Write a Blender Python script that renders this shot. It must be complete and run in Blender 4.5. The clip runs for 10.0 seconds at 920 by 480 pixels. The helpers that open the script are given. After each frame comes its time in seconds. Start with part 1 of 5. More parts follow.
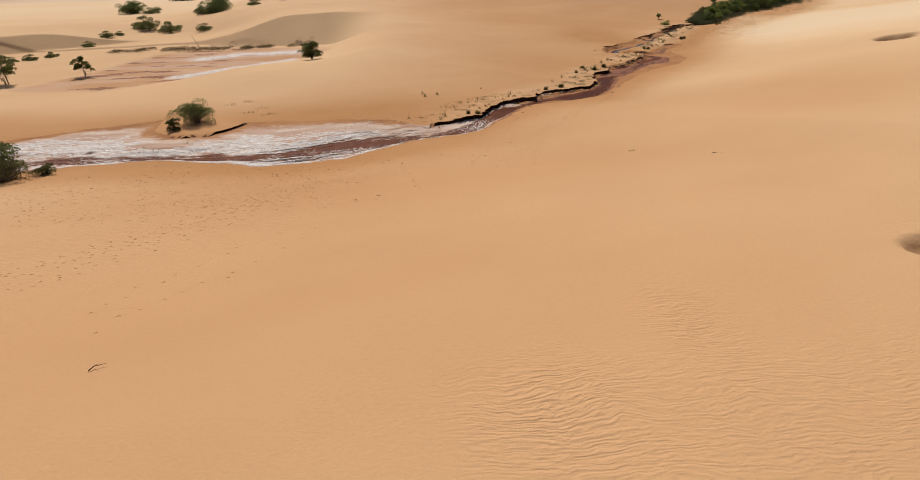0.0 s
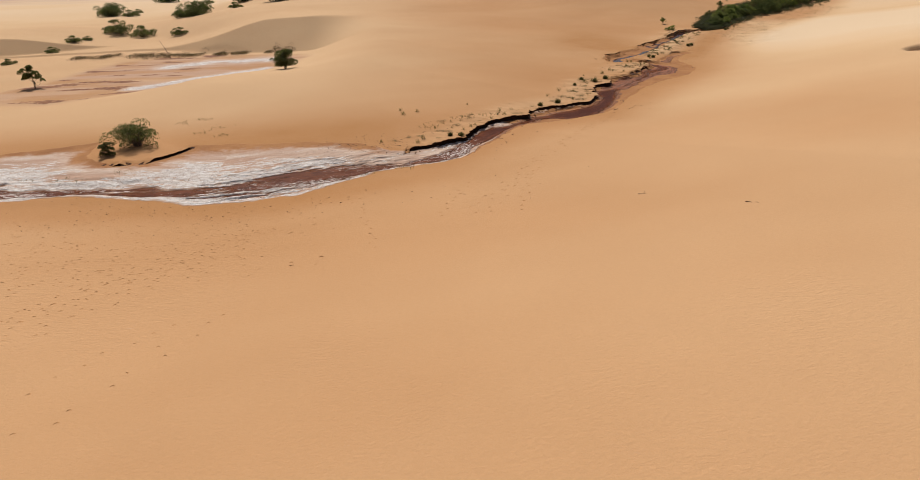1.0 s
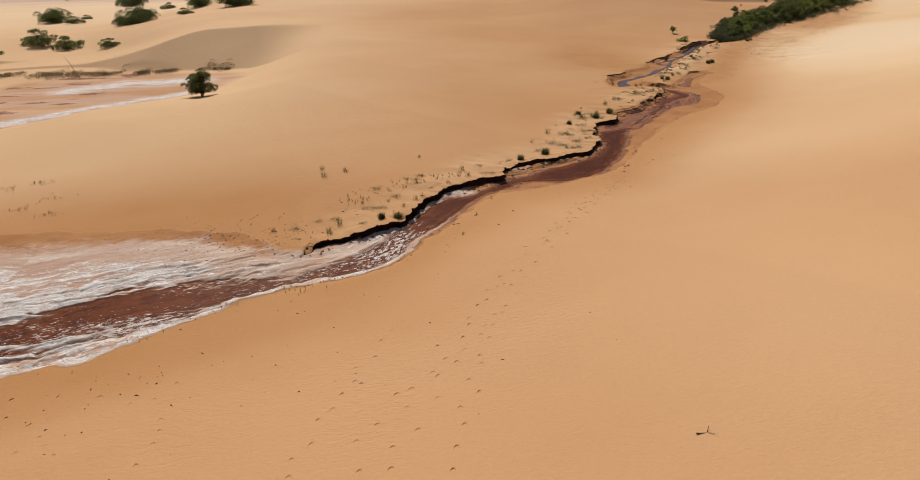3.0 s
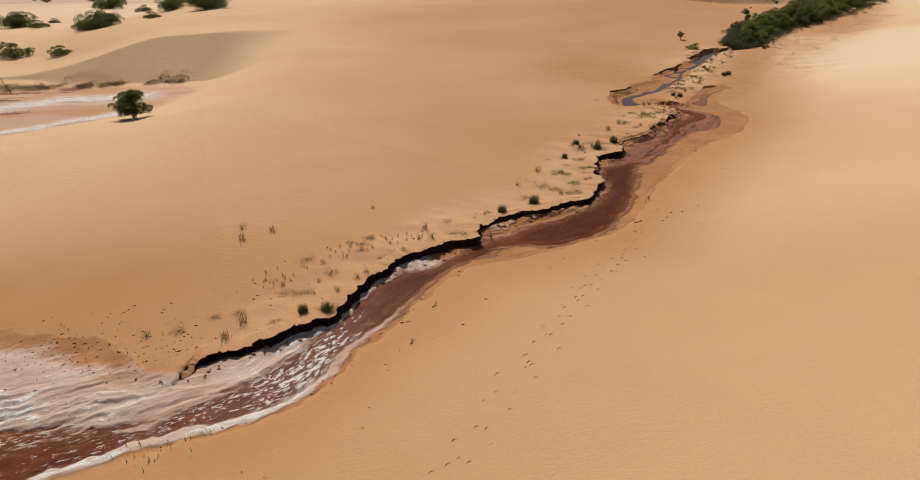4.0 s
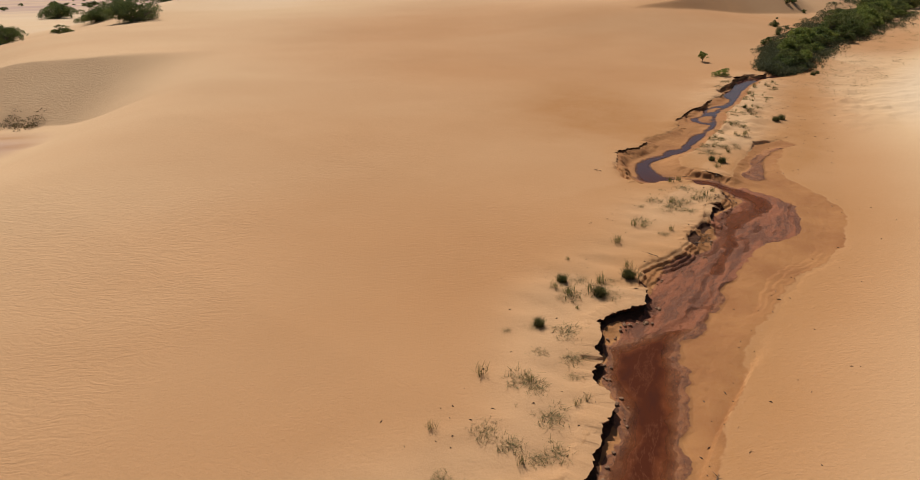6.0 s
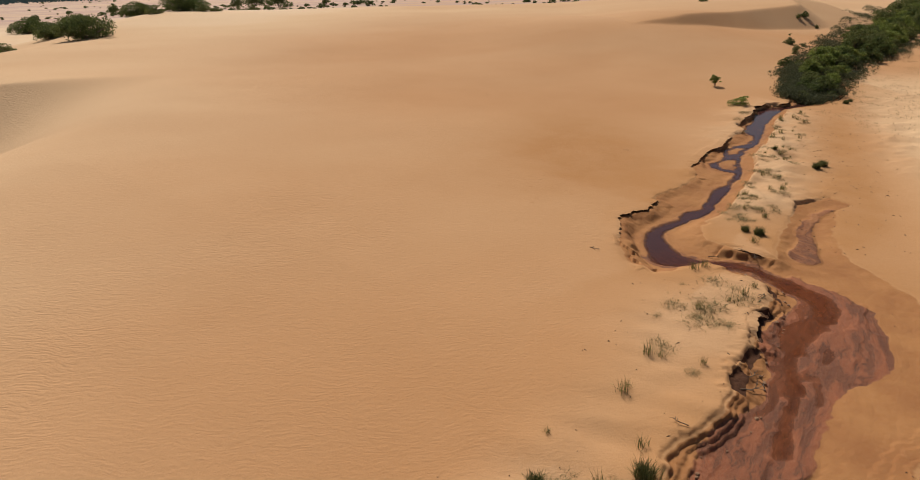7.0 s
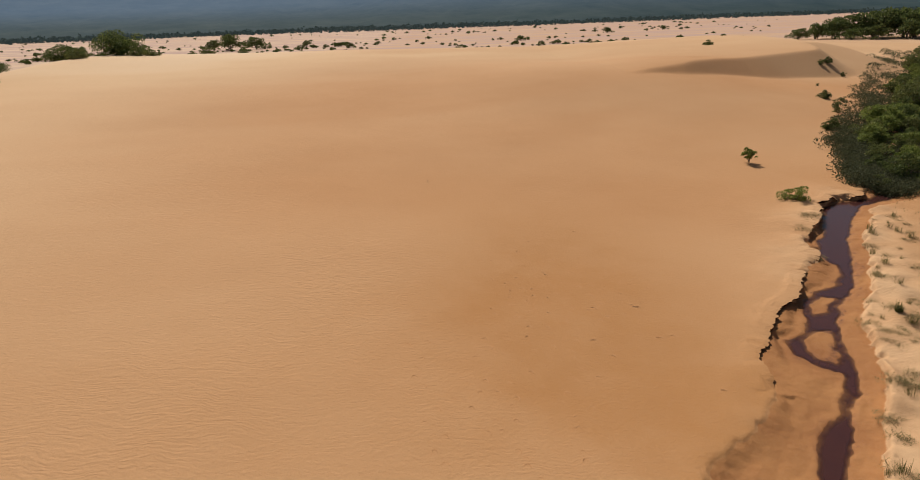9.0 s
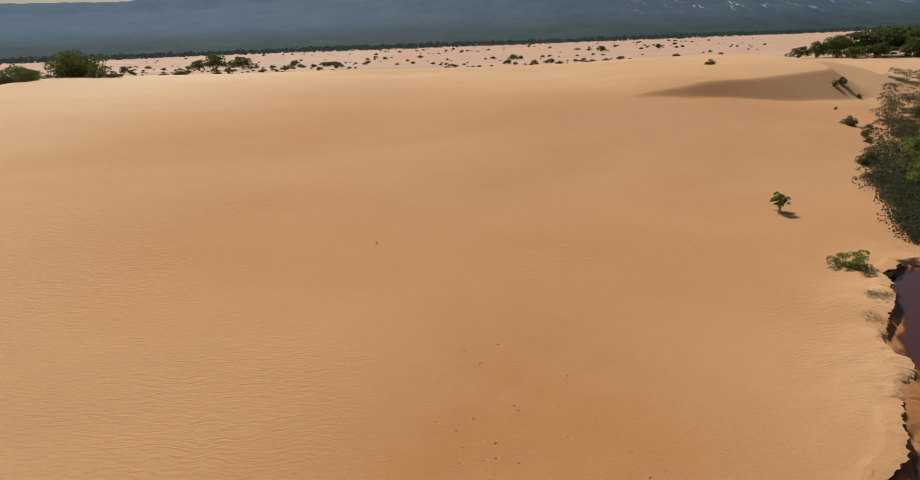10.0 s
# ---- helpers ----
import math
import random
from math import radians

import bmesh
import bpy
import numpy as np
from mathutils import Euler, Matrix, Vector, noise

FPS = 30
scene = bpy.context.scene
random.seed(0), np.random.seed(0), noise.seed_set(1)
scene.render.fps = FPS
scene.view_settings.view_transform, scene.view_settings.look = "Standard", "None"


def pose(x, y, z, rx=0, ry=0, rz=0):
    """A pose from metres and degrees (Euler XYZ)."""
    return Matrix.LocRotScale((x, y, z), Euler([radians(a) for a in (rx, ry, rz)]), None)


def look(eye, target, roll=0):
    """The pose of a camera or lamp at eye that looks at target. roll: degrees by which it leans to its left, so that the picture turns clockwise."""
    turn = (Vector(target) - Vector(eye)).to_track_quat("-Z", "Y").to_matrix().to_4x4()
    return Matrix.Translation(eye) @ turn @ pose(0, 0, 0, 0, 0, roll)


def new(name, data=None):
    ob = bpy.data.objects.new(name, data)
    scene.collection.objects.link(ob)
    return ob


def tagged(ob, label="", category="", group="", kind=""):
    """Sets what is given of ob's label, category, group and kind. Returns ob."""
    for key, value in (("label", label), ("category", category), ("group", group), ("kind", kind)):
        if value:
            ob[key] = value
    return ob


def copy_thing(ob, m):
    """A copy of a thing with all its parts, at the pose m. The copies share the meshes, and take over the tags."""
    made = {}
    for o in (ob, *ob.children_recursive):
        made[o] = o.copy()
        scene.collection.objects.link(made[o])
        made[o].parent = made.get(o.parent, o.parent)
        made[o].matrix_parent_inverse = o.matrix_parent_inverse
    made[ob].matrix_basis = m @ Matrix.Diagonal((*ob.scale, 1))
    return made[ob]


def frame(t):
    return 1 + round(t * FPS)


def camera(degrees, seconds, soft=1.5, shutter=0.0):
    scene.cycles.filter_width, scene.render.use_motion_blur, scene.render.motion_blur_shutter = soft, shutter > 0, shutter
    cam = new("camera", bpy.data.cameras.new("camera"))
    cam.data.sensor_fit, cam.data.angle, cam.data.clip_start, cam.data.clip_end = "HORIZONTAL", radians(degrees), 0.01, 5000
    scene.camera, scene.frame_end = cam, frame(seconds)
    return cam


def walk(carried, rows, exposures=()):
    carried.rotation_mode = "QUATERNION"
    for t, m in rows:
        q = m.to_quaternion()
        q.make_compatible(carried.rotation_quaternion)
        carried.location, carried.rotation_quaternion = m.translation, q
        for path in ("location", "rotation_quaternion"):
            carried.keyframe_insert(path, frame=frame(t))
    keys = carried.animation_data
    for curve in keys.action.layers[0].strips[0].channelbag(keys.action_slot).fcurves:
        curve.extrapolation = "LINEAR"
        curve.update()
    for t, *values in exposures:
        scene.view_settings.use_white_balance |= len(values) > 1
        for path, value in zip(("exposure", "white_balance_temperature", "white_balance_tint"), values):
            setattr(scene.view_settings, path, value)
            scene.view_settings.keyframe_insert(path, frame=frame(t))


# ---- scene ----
cam = camera(74.0, 10.0, soft=0.9)
PATH = [
    (0, (0.0, 0.0, 12.0), (0.052, 1.81, 11.15), -1.9),
    (0.5, (0.834, 3.555, 11.871), (0.887, 5.367, 11.025), -1.9),
    (1, (1.672, 7.194, 11.747), (1.726, 9.005, 10.901), -1.8),
    (1.5, (2.529, 10.956, 11.625), (2.586, 12.767, 10.779), -1.8),
    (2, (3.418, 14.864, 11.502), (3.477, 16.675, 10.656), -1.8),
    (2.5, (4.347, 18.925, 11.376), (4.408, 20.737, 10.532), -1.8),
    (4, (7.405, 31.936, 10.98), (7.469, 33.749, 10.139), -1.9),
    (4.5, (8.512, 36.474, 10.846), (8.576, 38.287, 10.005), -2.0),
    (5, (9.655, 41.062, 10.715), (9.72, 42.876, 9.874), -2.0),
    (5.5, (10.828, 45.667, 10.587), (10.893, 47.482, 9.75), -2.0),
    (7, (14.444, 59.258, 10.243), (14.515, 61.092, 9.448), -2.0),
    (7.5, (15.653, 63.632, 10.144), (15.728, 65.476, 9.373), -2.0),
    (8, (16.85, 67.906, 10.052), (16.93, 69.761, 9.31), -2.0),
    (8.5, (18.028, 72.082, 9.965), (18.113, 73.948, 9.251), -2.0),
    (9, (19.18, 76.176, 9.878), (19.271, 78.053, 9.193), -1.9),
    (9.5, (20.302, 80.222, 9.787), (20.4, 82.108, 9.129), -2.0),
    (10, (21.393, 84.269, 9.685), (21.498, 86.164, 9.053), -2.0),
]
walk(cam, [(t, look(eye, target, roll)) for t, eye, target, roll in PATH])

# ---- light ----
SUN_ELEV, SUN_AZ = 47.0, -15.0          # degrees above the plain; degrees from straight ahead (+y), minus is to the left
world = bpy.data.worlds.new("sky")
scene.world = world
world.use_nodes = True
wn = world.node_tree.nodes
sky = wn.new("ShaderNodeTexSky")
sky.sky_type = "NISHITA"
sky.sun_disc = False
sky.sun_elevation = radians(SUN_ELEV)
sky.sun_rotation = radians(SUN_AZ)
sky.air_density, sky.dust_density, sky.ozone_density = 1.0, 2.4, 1.0
wn["Background"].inputs["Strength"].default_value = 0.05
world.node_tree.links.new(sky.outputs[0], wn["Background"].inputs["Color"])

sun_data = bpy.data.lights.new("sun", "SUN")
sun_data.energy, sun_data.angle, sun_data.color = 4.2, radians(0.55), (1.0, 0.975, 0.915)
sun = new("sun", sun_data)
sun_way = Vector((math.sin(radians(SUN_AZ)) * math.cos(radians(SUN_ELEV)), math.cos(radians(SUN_AZ)) * math.cos(radians(SUN_ELEV)), math.sin(radians(SUN_ELEV))))
sun.matrix_world = look(sun_way * 100, (0, 0, 0))

# ---- plan of the place, in metres ----


def water_level(y):
    """The brook stands a little higher upstream."""
    t = np.clip((np.asarray(y, float) - 77) / 15, 0, 1)
    return -0.5 + 0.17 * t * t * (3 - 2 * t)


# edge of the pan and the islet that juts into it
SHORE_LEFT = [(-75, 45), (-50, 45.6), (-34, 47.4), (-28.3, 50.3), (-23.4, 52.2), (-22.7, 48.3), (-20.2, 46.6), (-18.0, 46.8),
              (-16.5, 49.0), (-15.6, 50.6), (-12.0, 50.3), (-7.2, 50.1), (-4.4, 49.3), (-2.9, 48.4)]
# undercut bank, going upstream
BANK_LOW = [(-1.9, 47.6), (-0.7, 47.5), (0.2, 48.4), (1.5, 49.2), (3.2, 50.1), (3.8, 51.4), (4.8, 53.3), (6.1, 54.7), (7.6, 55.4),
            (9.1, 56.2), (9.0, 57.5), (10.2, 58.1), (12.6, 59.2), (15.0, 60.3), (15.4, 61.4), (16.2, 62.9), (16.1, 64.3),
            (16.9, 66.5), (17.6, 67.2), (18.7, 67.5), (19.6, 70.0), (21.8, 71.5), (23.4, 74.0), (24.6, 75.5), (25.7, 76.9),
            (26.0, 77.9), (25.3, 78.9)]
BANK_HIGH = [(24.7, 79.9), (23.7, 79.7), (22.4, 79.3), (21.9, 80.2), (22.0, 81.4), (22.2, 83.1), (22.9, 84.5), (24.2, 85.5), (25.9, 87.4),
             (28.4, 89.6), (28.9, 91.8), (29.7, 92.9), (31.0, 94.6), (32.5, 96.1), (35.4, 99.1), (36.4, 101.7), (38.5, 104.1),
             (39.8, 106.4), (41.3, 107.3), (43.0, 107.4), (47.0, 110.5), (52.0, 116.0)]
EDGE_HIGH = [(53.0, 114.0), (48.3, 108.8), (45.2, 106.7), (42.4, 105.8), (40.9, 104.0), (38.5, 101.0), (37.4, 98.9), (35.7, 96.5), (34.5, 95.1), (33.4, 93.9), (32.8, 92.7), (32.1, 91.3), (31.5, 90.1),
             (30.3, 88.6), (29.5, 87.4), (28.6, 86.2), (27.6, 85.1), (26.6, 84.3), (25.7, 83.4), (25.4, 82.2), (25.7, 81.5), (26.3, 81.0), (27.0, 80.3), (27.5, 79.7)]
EDGE_PUDDLE = [(28.4, 81.4), (29.9, 83.4), (31.6, 85.4), (33.4, 86.3), (33.8, 85.3), (32.2, 84.0), (30.7, 82.0), (30.1, 79.9)]
EDGE_LOW = [(30.3, 77.0), (30.1, 75.0), (28.4, 72.0), (25.0, 69.4), (21.7, 66.2), (20.2, 63.8), (18.5, 61.6), (17.4, 59.5), (16.4, 57.7),
            (15.0, 56.4), (13.9, 56.0), (11.8, 54.8), (8.5, 53.8), (7.1, 52.3), (6.0, 50.2), (4.6, 48.4), (3.9, 46.9), (3.0, 45.7),
            (1.5, 45.0), (-0.9, 44.5), (-2.7, 43.3), (-4.5, 41.8), (-6.6, 40.2), (-9.1, 39.4)]
EDGE_PAN = [(-12.3, 39.2), (-14.0, 40.2), (-20.4, 41.5), (-26.3, 40.7), (-40, 38.5), (-75, 36.5)]
# the brook's water, its two edges going upstream
LOW_LEFT = [(-75, 43.2), (-40, 43.4), (-25, 43.2), (-18, 42.6), (-14.2, 42.3), (-12.8, 42.3), (-11.3, 41.9), (-10.7, 42.5), (-9.6, 43.4), (-8.3, 44.0), (-7.3, 44.6), (-5.9, 45.1), (-4.2, 45.1),
            (-2.7, 45.4), (-1.0, 45.6), (0.0, 46.3), (1.3, 47.3), (2.2, 48.4), (2.9, 49.5), (3.4, 50.4), (3.8, 51.3), (4.6, 52.7), (5.3, 53.6), (6.4, 54.0), (7.7, 54.6), (8.3, 55.5),
            (9.4, 56.3), (10.7, 57.0), (11.4, 57.6), (12.7, 58.3), (14.4, 59.5), (15.4, 60.4), (16.1, 61.6), (16.6, 62.9), (16.5, 64.5), (17.0, 65.7), (18.6, 66.3), (20.0, 67.4)]
LOW_RIGHT = [(21.3, 68.3), (20.3, 66.9), (19.2, 65.8), (18.7, 64.4), (18.1, 62.8), (17.3, 60.8), (16.7, 59.7), (15.9, 58.2), (15.2, 57.0), (13.9, 56.1), (12.4, 55.6), (10.8, 55.8), (9.8, 55.6),
             (9.3, 54.9), (8.4, 54.4), (7.4, 53.4), (6.8, 52.6), (6.3, 51.5), (5.6, 50.2), (4.9, 49.4), (4.2, 48.5), (3.9, 47.4), (3.3, 46.4), (2.4, 45.6), (1.2, 45.1), (-0.1, 44.8), (-1.3, 44.1),
             (-2.3, 43.6), (-3.5, 43.3), (-4.6, 42.9), (-6.2, 42.3), (-7.7, 41.7), (-8.8, 41.0), (-10.9, 41.1), (-11.9, 40.8), (-13.2, 40.7), (-18, 41.2), (-26, 41.6), (-75, 41.2)]
UP_LEFT = [(26.8, 77.6), (26.6, 78.5), (26.2, 79.4), (25.3, 80.0), (24.4, 80.1), (23.6, 80.1), (23.0, 80.6), (22.8, 81.5), (23.0, 82.4), (23.5, 83.4), (24.5, 84.5), (25.4, 85.0), (26.0, 85.6), (27.2, 86.2),
           (28.1, 87.6), (28.8, 88.5), (29.7, 89.2), (30.4, 90.2), (30.9, 91.0), (30.5, 91.4), (30.2, 92.0), (30.4, 92.8), (31.4, 93.6), (31.9, 94.6), (32.5, 95.7), (33.4, 96.2), (34.7, 96.9), (35.6, 97.8),
           (35.9, 98.8), (36.0, 100.4), (36.9, 101.8), (37.9, 102.6), (39.2, 104.8), (40.0, 106.3), (41.4, 107.2), (43.5, 107.5), (47.0, 110.3)]
UP_RIGHT = [(48.0, 109.6), (45.0, 107.3), (42.2, 106.2), (40.7, 104.4), (38.2, 101.3), (37.1, 99.2), (36.6, 98.2), (35.4, 96.7), (34.2, 95.4), (33.1, 94.2), (32.5, 93.0), (31.8, 91.6), (31.2, 90.4), (30.0, 88.9),
            (29.2, 87.7), (28.3, 86.6), (27.4, 85.5), (26.5, 84.8), (25.4, 84.3), (24.6, 83.6), (24.2, 82.8), (24.1, 82.0), (24.3, 81.2), (24.8, 80.7), (26.0, 80.4), (26.8, 79.8), (27.2, 79.0), (27.5, 78.0)]
# sandbars between the threads of the upper brook, and threads and pools in the red mud below
BARS = [[(31.0, 92.5), (31.4, 93.3), (31.9, 93.6), (32.3, 93.6), (32.1, 93.0), (31.5, 91.9), (31.1, 91.6), (30.9, 91.9)], [(32.7, 95.4), (33.7, 95.9), (34.0, 95.7), (32.9, 94.7), (32.5, 94.7)]]
THREADS = [(27.2, 78.2, 0.45), (27.5, 77.0, 0.5), (26.8, 76.0, 0.4), (25.7, 75.3, 0.6), (24.9, 74.2, 0.25), (24.3, 73.0, 0.22), (23.3, 71.6, 0.22), (22.5, 70.2, 0.3), (21.7, 69.2, 0.38), (20.8, 68.0, 0.45)]
MUD = [(17.2, 65.9), (18.0, 67.2), (19.0, 68.3), (19.8, 69.6), (20.7, 70.6), (21.8, 71.4), (22.9, 72.2), (23.8, 73.4), (24.2, 74.9), (24.9, 75.7), (25.8, 76.4), (26.6, 77.2), (26.6, 78.4), (27.6, 78.8), (28.4, 77.6), (28.6, 76.0),
       (28.2, 74.6), (27.2, 73.2), (26.1, 72.4), (24.7, 71.9), (24.1, 71.0), (22.9, 69.6), (21.9, 68.7), (21.2, 67.9), (20.2, 66.7)]
PUDDLE = [(28.8, 80.3, 0.55), (29.6, 81.6, 0.35), (30.6, 83.2, 0.25), (31.6, 84.2, 0.2), (32.6, 84.8, 0.15)]
# middle line of the whole brook, going upstream
FLOW = [(-75, 42.2), (-40, 42.5), (-20, 42.1), (-12, 41.6), (-6, 43.6), (-1, 45.0), (2.5, 46.8), (4.2, 49.8), (6.0, 52.8), (9, 55.6), (13, 57.4), (16.2, 60.4), (17.4, 63.6), (19.2, 66.8),
        (22.4, 70.6), (25.6, 74.8), (27.2, 77.6), (26.4, 79.6), (24.3, 80.4), (23.4, 81.8), (24.4, 84.0), (27.4, 86.0), (31.2, 91.0), (33.5, 95.4), (36.4, 99.0), (39.4, 104.2), (43.5, 107.0), (52, 115)]
# valley sides, coarse
VALLEY_LEFT = [(-120, 46), (-40, 48), (-17, 51), (-2, 48), (3, 50), (9, 57), (15.5, 60.5), (17, 67), (22, 72), (25.3, 78.5), (27.6, 85), (31, 93),
               (36, 101), (41, 107.5), (58, 124), (88, 157), (125, 203), (210, 320)]
VALLEY_RIGHT = [(-120, 34), (-30, 40), (-10, 39.5), (0, 44.3), (8, 53.5), (14.5, 56), (18.5, 61.5), (25, 69.2), (30.4, 75), (36, 86), (47, 101), (62, 117),
                (85, 145), (120, 190), (210, 310)]
BASIN = [(-47, 69.6), (-42, 67.6), (-36, 66.8), (-32, 69.0), (-26, 73.0), (-21.5, 78.2), (-17.8, 83), (-15.8, 88.5), (-15.4, 92.5), (-17.2, 96.2),
         (-22, 98.0), (-31, 98.8), (-36, 97.6), (-40.5, 93.5), (-42.2, 86), (-43, 79), (-45, 73)]


def smooth(a, b, x):
    t = np.clip((x - a) / (b - a), 0, 1)
    return t * t * (3 - 2 * t)


_perm = np.random.RandomState(7).permutation(4096)
_vals = np.random.RandomState(8).rand(4096)


def vnoise(x, y):
    """Smooth noise from 0 to 1 on a lattice of one metre."""
    xi, yi = np.floor(x).astype(np.int64), np.floor(y).astype(np.int64)
    u, v = x - xi, y - yi
    u, v = u * u * u * (u * (6 * u - 15) + 10), v * v * v * (v * (6 * v - 15) + 10)
    at = lambda a, b: _vals[_perm[(_perm[a & 4095] + b) & 4095]]
    return (at(xi, yi) * (1 - u) + at(xi + 1, yi) * u) * (1 - v) + (at(xi, yi + 1) * (1 - u) + at(xi + 1, yi + 1) * u) * v


def fbm(x, y, octaves=4):
    s, a, n = 0.0, 0.5, 0.0
    for k in range(octaves):
        s, n = s + a * vnoise(x * 2 ** k + 17.3 * k, y * 2 ** k - 9.1 * k), n + a
        a *= 0.5
    return s / n - 0.5


def along(line, x, y, closed=False, values=None):
    """Distance to a line of points, its sign (plus to the right of the line's way) and a value carried along the line."""
    best, sign, val = np.full(x.shape, 1e9), np.ones(x.shape), np.zeros(x.shape)
    pts = list(line) + ([line[0]] if closed else [])
    vals = list(values) if values is not None else [0.0] * len(pts)
    if closed and values is not None:
        vals = vals + [vals[0]]
    for (a, b), va, vb in zip(zip(pts[:-1], pts[1:]), vals[:-1], vals[1:]):
        dx, dy = b[0] - a[0], b[1] - a[1]
        px, py = x - a[0], y - a[1]
        t = np.clip((px * dx + py * dy) / (dx * dx + dy * dy), 0, 1)
        d = np.hypot(px - t * dx, py - t * dy)
        near = d < best
        best = np.where(near, d, best)
        sign = np.where(near, np.where(px * dy - py * dx > 0, 1.0, -1.0), sign)
        val = np.where(near, va + (vb - va) * t, val)
    return best, sign, val


def inside(poly, x, y):
    out = np.zeros(x.shape, bool)
    for a, b in zip(poly, poly[1:] + poly[:1]):
        if a[1] == b[1]:
            continue
        cross = (a[1] > y) != (b[1] > y)
        out ^= cross & (x < (b[0] - a[0]) * (y - a[1]) / (b[1] - a[1]) + a[0])
    return out


def rounded(line, n=4):
    """The same line with rounded bends."""
    p = np.array(line, float)
    p = np.vstack([2 * p[0] - p[1], p, 2 * p[-1] - p[-2]])
    t = np.linspace(0, 1, n, endpoint=False)[:, None]
    out = [0.5 * (2 * b + (c - a) * t + (2 * a - 5 * b + 4 * c - d) * t * t + (3 * b - a - 3 * c + d) * t ** 3) for a, b, c, d in zip(p[:-3], p[1:-2], p[2:-1], p[3:])]
    return [tuple(v) for v in np.vstack(out + [p[-2:-1]])]


CHANNEL = SHORE_LEFT + BANK_LOW + BANK_HIGH + EDGE_HIGH + EDGE_PUDDLE + EDGE_LOW + EDGE_PAN
SOFTNESS = ([0.9] * 4 + [0.7, 0.5, 0.4, 0.14, 0.14, 0.5] + [0.9] * (len(SHORE_LEFT) - 10) + [0.50, 0.14, 0.10] + [0.10] * (len(BANK_LOW) - 11) + [0.16] + [0.6, 0.55] + [0.2] * 5
            + [0.7, 0.7, 0.5, 0.22] + [0.18] * 4 + [0.6, 0.5] + [0.18] * 3 + [0.3, 0.3] + [0.18] * 4 + [0.3, 0.8, 0.8] + [0.7] * (len(EDGE_HIGH) - 4) + [0.6, 0.12, 0.12, 0.6] + [0.6] * len(EDGE_PUDDLE)
            + [0.8] * len(EDGE_LOW) + [1.0] * len(EDGE_PAN))
assert len(SOFTNESS) == len(CHANNEL)


def warped(x, y):
    """Wanders the drawn edge lines, so that banks are uneven."""
    return (x + 0.55 * fbm(x / 1.3, y / 1.3, 3) + 0.22 * fbm(x / 0.35 + 40, y / 0.35, 3),
            y + 0.55 * fbm(x / 1.3 + 90, y / 1.3, 3) + 0.22 * fbm(x / 0.35, y / 0.35 + 70, 3))


def patchy_bank(soft, x, y):
    """Along the upper brook the bank is cut in places only."""
    return np.where((soft > 0.15) & (soft < 0.45), 0.10 + 0.75 * smooth(0.13 - 0.13 * smooth(80, 78, y), 0.22 - 0.12 * smooth(80, 78, y), fbm(x / 1.2, y / 1.2 + 30, 3)), soft)


def signed(poly, x, y):
    """Distance to a closed outline, minus inside."""
    d = along(poly, x, y, closed=True)[0]
    return np.where(inside(poly, x, y), -d, d)


FLOW_AT = np.concatenate([[0.0], np.cumsum(np.hypot(*np.diff(np.array(FLOW, float), axis=0).T))])


def flow_frame(x, y):
    """How far along the brook a spot lies, and how far to its side."""
    d, side, s = along(FLOW, x, y, values=FLOW_AT)
    return s, d * side


